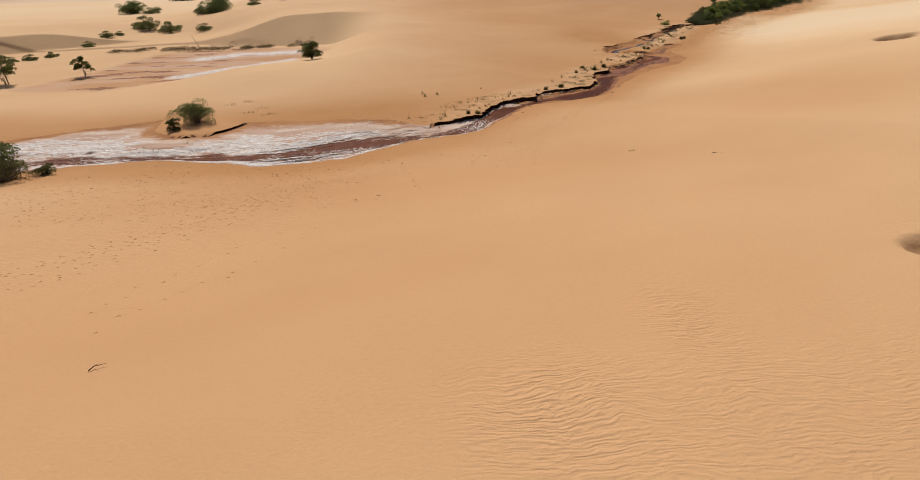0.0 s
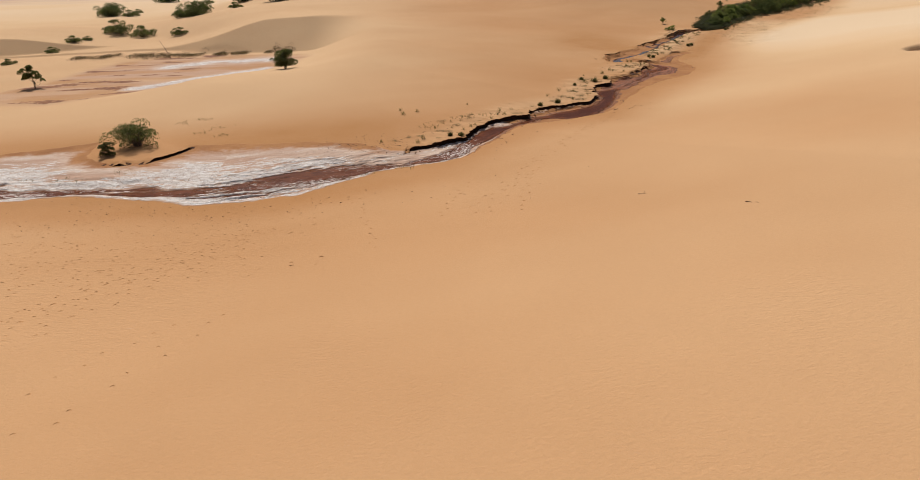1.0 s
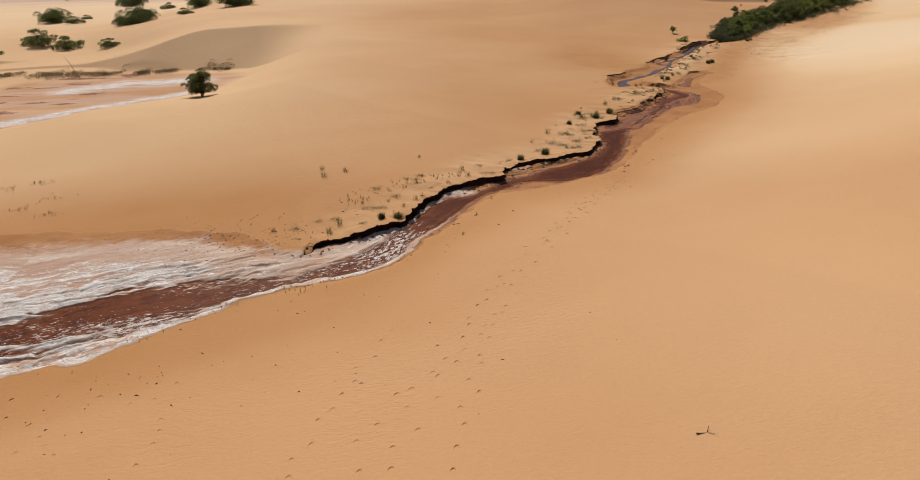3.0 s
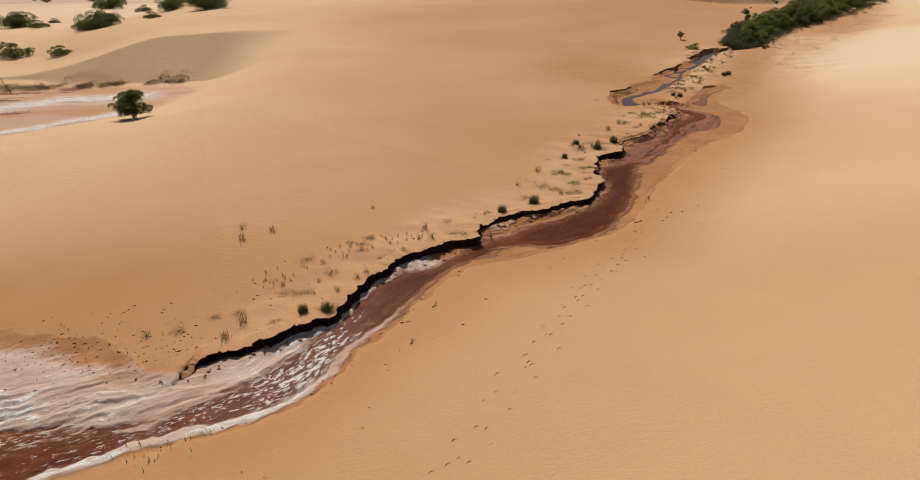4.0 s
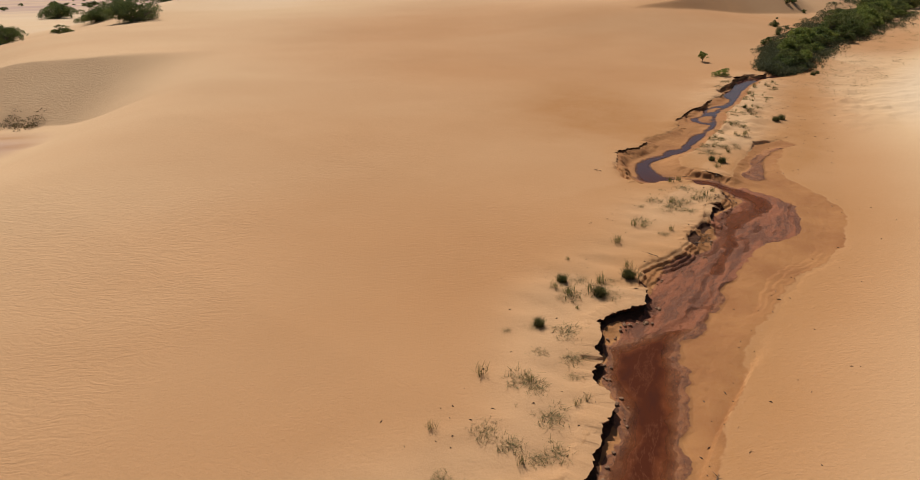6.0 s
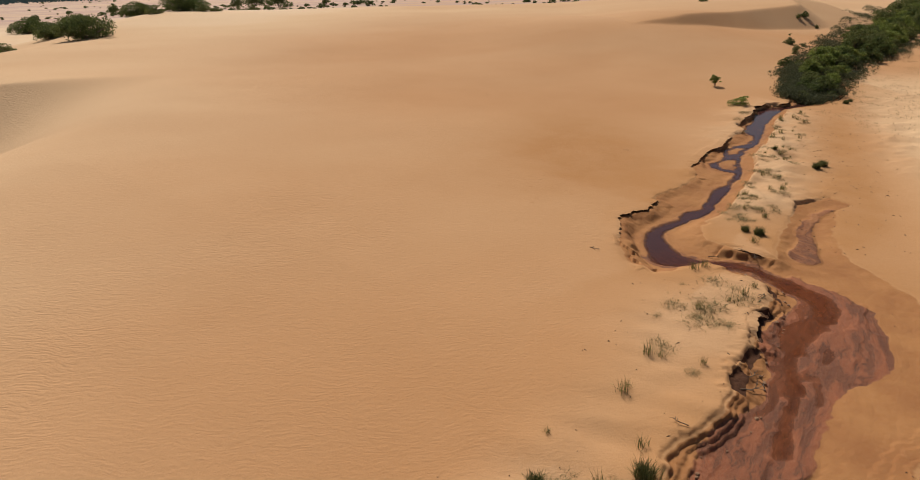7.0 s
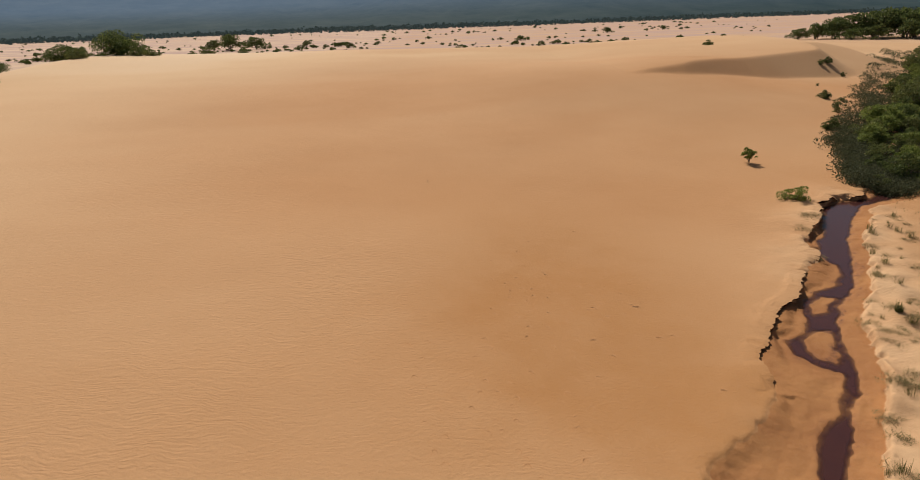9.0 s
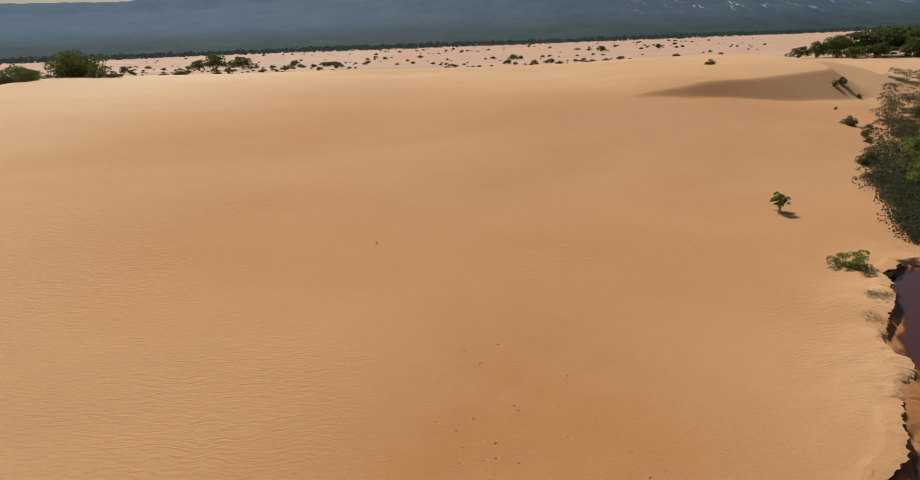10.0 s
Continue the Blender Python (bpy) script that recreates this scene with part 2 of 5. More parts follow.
def terrain(x, y):
    """Height of the sand, and how much each spot is bed, salt, damp and pale."""
    x, y = np.asarray(x, float), np.asarray(y, float)
    shape = x.shape
    x, y = x.ravel(), y.ravel()
    dl, sl, _ = along(VALLEY_LEFT, x, y)
    dr, sr, _ = along(VALLEY_RIGHT, x, y)
    left = np.where(sl < 0, dl, 0.0)             # metres out on the far side of the brook
    right = np.where(sr > 0, dr, 0.0)            # metres out on the near side
    swell = fbm(x / 37, y / 37, 3)
    # the wide dune beyond the brook
    dune = 5.1 * (1 - np.exp(-(left / 48) ** 1.5))
    dune *= 1 - (0.80 + 0.12 * smooth(130, 110, y)) * smooth(-22, -41 - 18 * smooth(112, 135, y), x + 0.12 * (y - 108))
    dune *= 1 - smooth(188, 285, y - 0.10 * x)
    dune += 2.3 * np.exp(-((x - 44) / 17) ** 2 - ((y - 146) / 17) ** 2) + 1.2 * np.exp(-((x + 32) / 16) ** 2 - ((y - 178) / 22) ** 2)
    dune += 0.8 * np.exp(-((x + 14) / 8) ** 2 - ((y - 108) / 9) ** 2)
    toe = 99.0 + 3.8 * smooth(-29, -37, x) + 0.3 * np.sin(x / 2.3)
    cap = np.hypot((0.46 - 0.28 * smooth(-19, -8, x)) * np.maximum(y - toe, 0), 1.0 * smooth(88, 72, y)) + 0.05
    low = 0.5 * (dune + cap - np.sqrt((dune - cap) ** 2 + 0.003 + 0.16 * smooth(-17.5, -11, x))) + 0.01
    dune += (low - dune) * smooth(-5, -17, x)
    # second dune with its slip face, further on
    toe_far = np.interp(x, (30, 44, 48, 52, 61, 70, 85, 110), (140, 142.6, 143.6, 146.2, 153.4, 157.6, 164, 176)) + 0.2 * np.sin(x / 2.1)
    far = np.interp(x, (41, 45, 50, 56, 66, 75, 82, 92), (0.0, 0.48, 1.15, 1.75, 2.5, 3.05, 3.35, 3.2)) * (1 - smooth(84, 104, x)) * (1 - smooth(168 + 0.5 * (x - 60), 245 + 0.5 * (x - 60), y))
    far *= smooth(0, 13, left)
    dune += np.minimum(far, (0.50 - 0.28 * smooth(76, 83, x)) * np.maximum(y - toe_far, 0))
    # third, low dune with a slip face at the far left
    toe_w = 104.5 + 0.45 * (x + 60) - 0.006 * (x + 60) ** 2 + 0.4 * np.sin(x / 4)
    west = 2.3 * smooth(-47, -66, x) * np.exp(-(np.maximum(np.abs(y - 112) - 5, 0) / 14) ** 2)
    dune += np.minimum(west, 0.52 * np.maximum(y - toe_w, 0))
    near = 7.0 * (1 - np.exp(-(right / 33) ** 1.6)) * (1 - 0.6 * smooth(60, 160, y))
    # two wind scoops in the near dune
    for cx, cy, rad, deep in ((14.6, 15.2, 1.0, 0.55), (50.5, 67.0, 2.2, 0.9)):
        near -= deep * smooth(rad, 0.45 * rad, np.hypot((x - cx) / 1.4, y - cy) + 0.3 * fbm(x, y, 2))
    z = np.where(sr > 0, -0.30 + near, -0.10 + dune)
    mid = (sr <= 0) & (sl >= 0)
    across = np.clip(dl / (dl + dr + 1e-6), 0, 1)
    z = np.where(mid, -0.10 - 0.20 * across, z)
    out_any = np.maximum(left, right)
    z += swell * 0.9 * smooth(6, 40, out_any) + 0.10 * fbm(x / 6, y / 6, 3) * smooth(0.3, 5, out_any)
    plain = smooth(255, 320, y)
    z = z * (1 - plain) + plain * (0.1 + 1.0 * fbm(x / 60, y / 60, 3))
    flat = smooth(225, 300, y + 12 * fbm(x / 15, y / 15, 2))
    # the pan behind the first dune
    bd, _, _ = along(BASIN, x, y, closed=True)
    bin_ = inside(BASIN, x, y)
    bs = np.where(bin_, -bd, bd) + 1.6 * fbm(x / 5, y / 5, 3)
    flat = np.maximum(flat, 0.75 * smooth(1.0, -2.0, bs))
    bf = smooth(2.6, -2.0, bs)
    z = z * (1 - bf) + bf * (-0.12 + 0.10 * fbm(x / 8, y / 3, 4))
    basin = smooth(0.6, -1.2, bs)
    # the brook's bed
    bed, salt, silt, cutbank = (np.zeros_like(x) for _ in range(4))
    edge = np.full_like(x, 9.0)
    win = (x > -76) & (x < 55) & (y > 33) & (y < 118)
    wx, wy = x[win], y[win]
    ux, uy = warped(wx, wy)
    cd, _, soft = along(CHANNEL, ux, uy, closed=True, values=SOFTNESS)
    cin = inside(CHANNEL, ux, uy)
    firm = smooth(0.45, 0.25, soft)
    sd = np.where(cin, -cd, cd)
    soft = patchy_bank(soft, wx, wy)
    wz = water_level(wy)
    vx, vy = wx + 0.35 * fbm(wx / 1.6, wy / 1.6, 2) + 0.25 * fbm(wx / 0.4, wy / 0.4, 3), wy + 0.35 * fbm(wx / 1.6 + 90, wy / 1.6, 2) + 0.25 * fbm(wx / 0.4 + 50, wy / 0.4, 3)
    run, side = flow_frame(vx, vy)
    streak = fbm(run / 1.9, side / 0.30, 4)
    lower = smooth(9, 2, wx)
    wet = np.full_like(wx, 9.0)
    part = vy < 72
    wet[part] = signed(LOW_LEFT + LOW_RIGHT, vx[part], vy[part])
    part = vy > 74
    up = signed(UP_LEFT + UP_RIGHT, vx[part], vy[part])
    for bar in BARS:
        up = np.maximum(up, -signed(bar, vx[part], vy[part]))
    wet[part] = np.minimum(wet[part], up)
    mud = np.zeros_like(wx)
    part = (vy > 64) & (vy < 82) & (vx > 15)
    mud[part] = smooth(0.12, -0.12, signed(MUD, vx[part], vy[part]))
    pud = np.full_like(wx, 9.0)
    line = rounded(THREADS)
    d, _, w = along([p[:2] for p in line], vx[part], vy[part], values=[p[2] for p in line])
    wet[part] = np.minimum(wet[part], d - w)
    part = (vy > 76) & (vx > 26)
    line = rounded(PUDDLE)
    d, _, w = along([p[:2] for p in line], vx[part], vy[part], values=[p[2] for p in line])
    pud[part] = d - w
    deep = (0.15 - 0.085 * lower - 0.05 * smooth(79, 82, wy)) * smooth(0, 0.8 - 0.5 * smooth(78, 81, wy), -wet)
    rise = 0.012 + (0.10 - 0.03 * lower) * smooth(0, 1.1, wet)
    floor = wz + np.where(wet < 0, -deep, rise)
    floor += streak * (0.03 - 0.015 * smooth(78, 81, wy) + 0.30 * smooth(3, -5, wx) * smooth(-1.1, 0.1, wet) * smooth(3.0, 1.0, wet)) + 0.02 * fbm(wx / 0.22, wy / 0.22, 3)
    steps = 5.5 * (fbm(run / 4.5 + 60, side / 1.5, 4) + 0.5)
    steps = (np.floor(steps) + smooth(0.80, 1.0, steps - np.floor(steps))) / 5.5
    floor += mud * (wz + 0.05 + 0.17 * (steps - 0.5) - 0.055 * smooth(0.08, -0.2, wet) + 0.012 * fbm(wx / 0.2, wy / 0.2, 2) - floor)
    ledge = smooth(9, 10, wx) * smooth(16.5, 15, wx) * (soft < 0.3) * smooth(0.1, 0.6, wet)
    ridge = fbm(run / 1.2 + 9, side / 0.25, 3)
    floor += ledge * (0.07 + 0.14 * ridge)
    hd, _, _ = along(SHORE_LEFT + BANK_LOW[:2], wx, wy)
    floor += 0.22 * smooth(3.8, 0.2, hd) * smooth(0.5, -3, wx) * smooth(0.0, 0.8, wet)
    shelf = z[win] - (0.09 - 0.03 * smooth(77, 81, wy))
    floor += (np.maximum(floor, shelf) - floor) * smooth(0.9, 0.05, -sd + 0.3 * fbm(wx / 0.7, wy / 0.7, 2)) * (soft < 0.3) * smooth(0.15, 0.5, wet) * smooth(77, 80, wy)
    slump = (0.08 - 0.02 * smooth(7.5, 9.5, wx) + 0.05 * smooth(65, 68, wy)) * (0.7 + 1.3 * (fbm(wx / 0.4 + 4, wy / 0.4, 3) + 0.2)) * smooth(79, 77.5, wy) * smooth(0, 2, wx)
    floor += slump * smooth(0.6, 0.1, -sd + 0.35 * fbm(wx / 0.5, wy / 0.5, 3)) * (soft < 0.3)
    z[win] -= 0.11 * np.exp(-(left[win] / 2.5) ** 2) * smooth(-2, 0.5, wx) * smooth(67, 63, wy) * (sr[win] <= 0)
    stiff = smooth(0.30, 0.16, soft)
    f = smooth(-soft * (1 - stiff) + 0.04 * stiff, (soft * 0.55 + 0.05) * (1 - stiff) + 0.34 * stiff, sd)
    # low scarps beside the mud break down in several small steps
    g = 4 * f
    g = (np.floor(g) + smooth(0.65, 1.0, g - np.floor(g))) / 4
    f += (g - f) * smooth(0.3, 0.5, soft) * smooth(66, 68, wy) * smooth(80, 78, wy) * (wx < 27)
    z[win] = floor * (1 - f) + z[win] * f
    # crumbled lip along the undercut side
    sharp = (soft < 0.3)
    z[win] += np.where(sharp, (0.06 - 0.03 * smooth(78, 82, wy)) * np.exp(-((sd - 0.35) / 0.3) ** 2) * (0.5 + fbm(wx / 0.8, wy / 0.8, 2)), 0)
    bed[win] = 1 - smooth(-0.05, 0.3, sd / (soft + 0.25))
    edge[win] = np.where(sharp, sd, 9.0)
    islet = np.exp(-((wx + 19.4) / 2.6) ** 2 - ((wy - 49.3) / 2.4) ** 2)
    z[win] += 0.22 * islet * f
    # spans face and foot, so the bank's shadow is painted there too
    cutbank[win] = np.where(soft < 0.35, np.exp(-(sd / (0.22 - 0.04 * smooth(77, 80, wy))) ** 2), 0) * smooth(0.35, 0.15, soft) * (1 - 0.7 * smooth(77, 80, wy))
    silt[win] = bed[win] * np.maximum(np.maximum(mud, smooth(0.35, 0.0, wet + 0.5 * fbm(wx / 0.8, wy / 0.8, 3)) * (1 - 0.6 * smooth(79, 82, wy))), 0.8 * smooth(0.15, -0.1, pud))
    mire = np.zeros_like(x)
    mire[win] = mud
    rose = smooth(3.6, 1.4, hd + 2.2 * fbm(wx / 6 + 7, wy / 1.5, 3) - 0.06 * np.minimum(wx + 14, 0)) * smooth(-30, -20, wx)
    salt_w = smooth(8.0, 1.5, wx) * bed[win] * smooth(-0.03, 0.02, z[win] - wz) * (1 - 0.45 * rose) * smooth(10, 3, wet)
    salt_w *= 1 - 0.97 * smooth(-0.1, 0.3, wet) * (side > 0) * smooth(-3, 0, wx)
    salt_w *= smooth(-0.1, 1.5, hd + 1.2 * fbm(wx / 1.1, wy / 0.8, 4)) + smooth(-3.2, -1.2, wx) * (1 - smooth(-0.1, 1.5, hd))
    salt_w = np.maximum(salt_w, 0.85 * bed[win] * np.exp(-((wx - 6.4) / 0.9) ** 2 - ((wy - 54.4) / 0.5) ** 2))
    salt_w = np.maximum(salt_w, 0.30 * ledge * bed[win] * smooth(-0.05, 0.1, ridge))
    salt[win] = salt_w
    runs, sides = x.copy(), y.copy()
    runs[win], sides[win] = run, side
    bx, by = x + 2.5 * fbm(x / 3, y / 3 + 5, 3), y + 1.6 * fbm(x / 3 + 9, y / 3, 3)
    s1 = along([(-30.5, 73.8), (-29, 74.8), (-24, 80.0), (-18.8, 84.5)], bx, by)[0]
    s2 = along([(-31.5, 88.6), (-27, 91.4), (-21, 91.8)], bx, by)[0]
    salt = np.maximum(salt, basin * np.clip(1.3 * np.exp(-(s1 / 1.0) ** 2) + 1.2 * np.exp(-(s2 / 2.0) ** 2), 0, 1.1))
    silt += 0.62 * basin * smooth(0.0, 0.16, fbm(x / 7 + 2, y / 1.6, 4)) * (1 - np.clip(salt, 0, 1)) * smooth(-24, -30, x)
    damp = np.zeros_like(x)
    damp[win] = 0.8 * np.exp(-np.maximum(sd, 0) / (2.8 - 2.4 * firm)) * (1 - bed[win])
    damp += 1.2 * np.exp(-((x - 24) / 5.2) ** 2 - ((y - 96) / 9) ** 2) + 0.35 * np.exp(-((x - 14) / 16) ** 2 - ((y - 88) / 14) ** 2) + 0.35 * np.exp(-((x + 7) / 9) ** 2 - ((y - 33) / 6) ** 2) + 0.5 * np.exp(-((x + 8) / 12) ** 2 - ((y - 38.5 - 0.25 * np.maximum(x + 8, 0)) / 2.2) ** 2) + 0.75 * np.exp(-((x + 7) / 9) ** 2 - ((y - 53) / 3.0) ** 2)
    damp += (0.25 + 0.55 * smooth(-0.1, 0.15, fbm(x / 9, y / 2.5 + 20, 3))) * basin * (1 - salt)
    mound = np.exp(-((x - 32.6 - 0.57 * (y - 91) + 1.6 * fbm(x / 2, y / 2, 3)) / 3.4) ** 2) * smooth(82.5, 86, y) * smooth(112, 104, y)
    damp = damp * (1 - 0.8 * mound) + 0.8 * np.exp(-((x - 35.6 - 0.6 * (y - 88)) / 2.0) ** 2) * smooth(79, 83, y) * smooth(108, 98, y)
    damp = np.clip(damp * (0.9 + 0.5 * fbm(x / 4, y / 4, 3)), 0, 1)
    pale = 0.06 + 0.7 * fbm(x / 45 + 3, y / 30, 3) + 0.22 * fbm((x + 0.4 * y) / 16, (y - 0.4 * x) / 6 + 4, 3)
    pale += 0.66 * smooth(14, -18, x) * smooth(50, 70 - 10 * smooth(-6, -20, x), y) + 0.52 * smooth(140, 185, y) + 0.42 * smooth(0, 5, right) + 0.40 * smooth(14, 40, right) * smooth(12, 34, y) + 0.3 * smooth(1, 8, right) * smooth(50, 62, y) + 0.2 * smooth(2, 7, right) * smooth(76, 84, y) - 0.15 * smooth(24, 8, y) + 0.12 * smooth(26, 50, x) * smooth(0, 12, right)
    pale -= 0.18 * np.exp(-((x - 9) / 16) ** 2 - ((y - 60) / 17) ** 2)
    strip = np.exp(-(np.maximum(left - 1.6, 0) / 1.6) ** 2) * smooth(-2, 2, x) * np.where(sr > 0, 0.0, smooth(0.6, 0.3, np.where(sl < 0, 0.0, across))) * smooth(80.5, 77, y)
    pale += 0.7 * smooth(5.5, 10, x - 32.3 - 0.55 * (y - 91) + 3 * fbm(x / 3, y / 3, 3)) * smooth(82, 98, y) * smooth(125, 112, y) * (x > 30)
    pale = np.clip(pale + 0.38 * strip + 0.62 * mound * (0.8 + 0.9 * fbm(x / 1.1, y / 1.1, 3)), 0, 1.5)
    hump = np.abs(fbm((x + y) / 2.6, (y - x) / 1.3, 4))
    z += mound * smooth(0.5, 0.0, bed) * (0.16 + 0.45 * fbm(x / 1.4, y / 1.4, 4) + 0.25 * hump) + 0.35 * smooth(5.5, 9, x - 32.3 - 0.55 * (y - 91)) * smooth(19, 12, x - 32.3 - 0.55 * (y - 91)) * smooth(84, 96, y) * smooth(120, 108, y) * (x > 34) * (fbm(x / 2.2, y / 1.4, 4) + hump)
    z += strip * (1 - bed) * (0.06 + 0.30 * fbm((x - 0.6 * y) / 2.4, (y + 0.6 * x) / 1.2, 4))
    return [v.reshape(shape) for v in (z, bed, salt, damp, pale, silt, cutbank, flat, edge, runs, sides, mire)]


def gz(x, y):
    return float(terrain(np.array([x]), np.array([y]))[0][0])


# ---- materials ----
def material(name, rough=0.8, spec=0.3):
    m = bpy.data.materials.new(name)
    m.use_nodes = True
    b = m.node_tree.nodes["Principled BSDF"]
    b.inputs["Roughness"].default_value = rough
    b.inputs["Specular IOR Level"].default_value = spec
    return m, m.node_tree.nodes, m.node_tree.links, b


def tex(nodes, links, kind, scale, detail=4.0, rough=0.55, stretch=None, turn=(0, 0, 0)):
    co = nodes.new("ShaderNodeTexCoord")
    mp = nodes.new("ShaderNodeMapping")
    mp.inputs["Scale"].default_value = stretch or (1, 1, 1)
    mp.inputs["Rotation"].default_value = turn
    links.new(co.outputs["Object"], mp.inputs["Vector"])
    t = nodes.new("ShaderNodeTex" + kind)
    t.inputs["Scale"].default_value = scale
    if kind == "Noise":
        t.inputs["Detail"].default_value, t.inputs["Roughness"].default_value = detail, rough
    links.new(mp.outputs[0], t.inputs["Vector"])
    return t


def flow_noise(nodes, links, scale, along_by, across_by, detail=6.0, rough=0.7):
    """Noise drawn out along the brook."""
    a = nodes.new("ShaderNodeAttribute")
    a.attribute_name = "flow"
    mp = nodes.new("ShaderNodeMapping")
    mp.inputs["Scale"].default_value = (along_by, across_by, 1)
    links.new(a.outputs["Vector"], mp.inputs["Vector"])
    t = nodes.new("ShaderNodeTexNoise")
    t.inputs["Scale"].default_value, t.inputs["Detail"].default_value, t.inputs["Roughness"].default_value = scale, detail, rough
    links.new(mp.outputs[0], t.inputs["Vector"])
    return t.outputs["Fac"]


def ramp(nodes, links, source, lo, hi, a=0.0, b=1.0):
    r = nodes.new("ShaderNodeMapRange")
    r.inputs["From Min"].default_value, r.inputs["From Max"].default_value = lo, hi
    r.inputs["To Min"].default_value, r.inputs["To Max"].default_value = a, b
    links.new(source, r.inputs["Value"])
    return r.outputs[0]


def mix(nodes, links, fac, a, b, blend="MIX"):
    n = nodes.new("ShaderNodeMix")
    n.data_type, n.blend_type = "RGBA", blend
    for i, v in ((0, fac), (6, a), (7, b)):
        if isinstance(v, (int, float)):
            n.inputs[i].default_value = v
        elif isinstance(v, tuple):
            n.inputs[i].default_value = (*v, 1)
        else:
            links.new(v, n.inputs[i])
    return n.outputs[2]


def calc(nodes, links, op, a, b=0.0):
    n = nodes.new("ShaderNodeMath")
    n.operation = op
    for i, v in ((0, a), (1, b)):
        if isinstance(v, (int, float)):
            n.inputs[i].default_value = v
        else:
            links.new(v, n.inputs[i])
    return n.outputs[0]


def bump(nodes, links, height, strength, distance, normal=None):
    n = nodes.new("ShaderNodeBump")
    n.inputs["Strength"].default_value, n.inputs["Distance"].default_value = strength, distance
    links.new(height, n.inputs["Height"])
    if normal is not None:
        links.new(normal, n.inputs["Normal"])
    return n.outputs[0]


def sand_material():
    m, N, L, B = material("dune_sand", 0.92, 0.15)
    at = {}
    for key in ("bed", "salt", "damp", "pale", "ripple", "silt", "cutbank", "flat", "mire"):
        a = N.new("ShaderNodeAttribute")
        a.attribute_name = key
        at[key] = a.outputs["Fac"]
    cloud = tex(N, L, "Noise", 0.055, 5, 0.6).outputs["Fac"]
    patch = tex(N, L, "Noise", 0.45, 5, 0.6).outputs["Fac"]
    grain = tex(N, L, "Noise", 9.0, 6, 0.7).outputs["Fac"]
    fine = tex(N, L, "Noise", 55.0, 3, 0.7).outputs["Fac"]
    sand = mix(N, L, ramp(N, L, cloud, 0.3, 0.7), (0.435, 0.207, 0.082), (0.500, 0.250, 0.107))
    sand = mix(N, L, at["pale"], sand, (0.65, 0.422, 0.236))
    sand = mix(N, L, ramp(N, L, at["pale"], 0.9, 1.5), sand, (0.69, 0.50, 0.325))
    sand = mix(N, L, calc(N, L, "MULTIPLY", at["flat"], ramp(N, L, tex(N, L, "Noise", 0.05, 6, 0.65, stretch=(0.35, 1.6, 1)).outputs["Fac"], 0.40, 0.58, 0.25, 1.0)), sand, (0.46, 0.295, 0.235))
    damp_f = calc(N, L, "MULTIPLY", at["damp"], ramp(N, L, patch, 0.3, 0.62, 0.75, 1.0))
    sand = mix(N, L, damp_f, sand, (0.40, 0.178, 0.058))
    bed_e = ramp(N, L, calc(N, L, "ADD", at["bed"], calc(N, L, "MULTIPLY", calc(N, L, "SUBTRACT", grain, 0.5), 0.7)), 0.35, 0.62)
    sand = mix(N, L, bed_e, sand, mix(N, L, ramp(N, L, patch, 0.35, 0.65), (0.285, 0.104, 0.029), (0.385, 0.162, 0.050)))
    mud = tex(N, L, "Noise", 2.2, 7, 0.72).outputs["Fac"]
    lines = flow_noise(N, L, 1.0, 0.45, 2.2, 7, 0.68)
    wet = mix(N, L, ramp(N, L, mud, 0.42, 0.56), (0.25, 0.082, 0.030), (0.155, 0.047, 0.020))
    wet = mix(N, L, ramp(N, L, lines, 0.52, 0.66), wet, (0.33, 0.128, 0.045))
    wet = mix(N, L, at["mire"], wet, mix(N, L, ramp(N, L, lines, 0.38, 0.60), (0.110, 0.031, 0.017), (0.275, 0.080, 0.033)))
    crack = ramp(N, L, calc(N, L, "ABSOLUTE", calc(N, L, "SUBTRACT", lines, 0.47)), 0.004, 0.014, 0.75, 0.0)
    wet = mix(N, L, crack, wet, (0.055, 0.020, 0.014))
    sand = mix(N, L, ramp(N, L, calc(N, L, "ADD", at["silt"], calc(N, L, "MULTIPLY", calc(N, L, "SUBTRACT", mud, 0.5), 1.1)), 0.38, 0.56), sand, wet)
    crust_n = flow_noise(N, L, 1.0, 1.3, 4.2, 9, 0.80)
    band = flow_noise(N, L, 1.0, 0.16, 0.95, 5, 0.62)
    pinkish = mix(N, L, ramp(N, L, band, 0.4, 0.6), (0.46, 0.285, 0.205), (0.58, 0.43, 0.345))
    sand = mix(N, L, ramp(N, L, calc(N, L, "ADD", at["salt"], calc(N, L, "MULTIPLY", calc(N, L, "SUBTRACT", crust_n, 0.5), 1.0)), 0.12, 0.42), sand, pinkish)
    crust = calc(N, L, "ADD", calc(N, L, "MULTIPLY", crust_n, 0.62), calc(N, L, "MULTIPLY", band, 0.38))
    crust = ramp(N, L, calc(N, L, "ADD", crust, calc(N, L, "MULTIPLY", calc(N, L, "SUBTRACT", at["salt"], 1.0), 0.26)), 0.45, 0.475)
    salt = mix(N, L, ramp(N, L, crust_n, 0.42, 0.64), (0.55, 0.46, 0.41), (0.82, 0.80, 0.785))
    vein = flow_noise(N, L, 1.0, 0.9, 2.6, 7, 0.74)
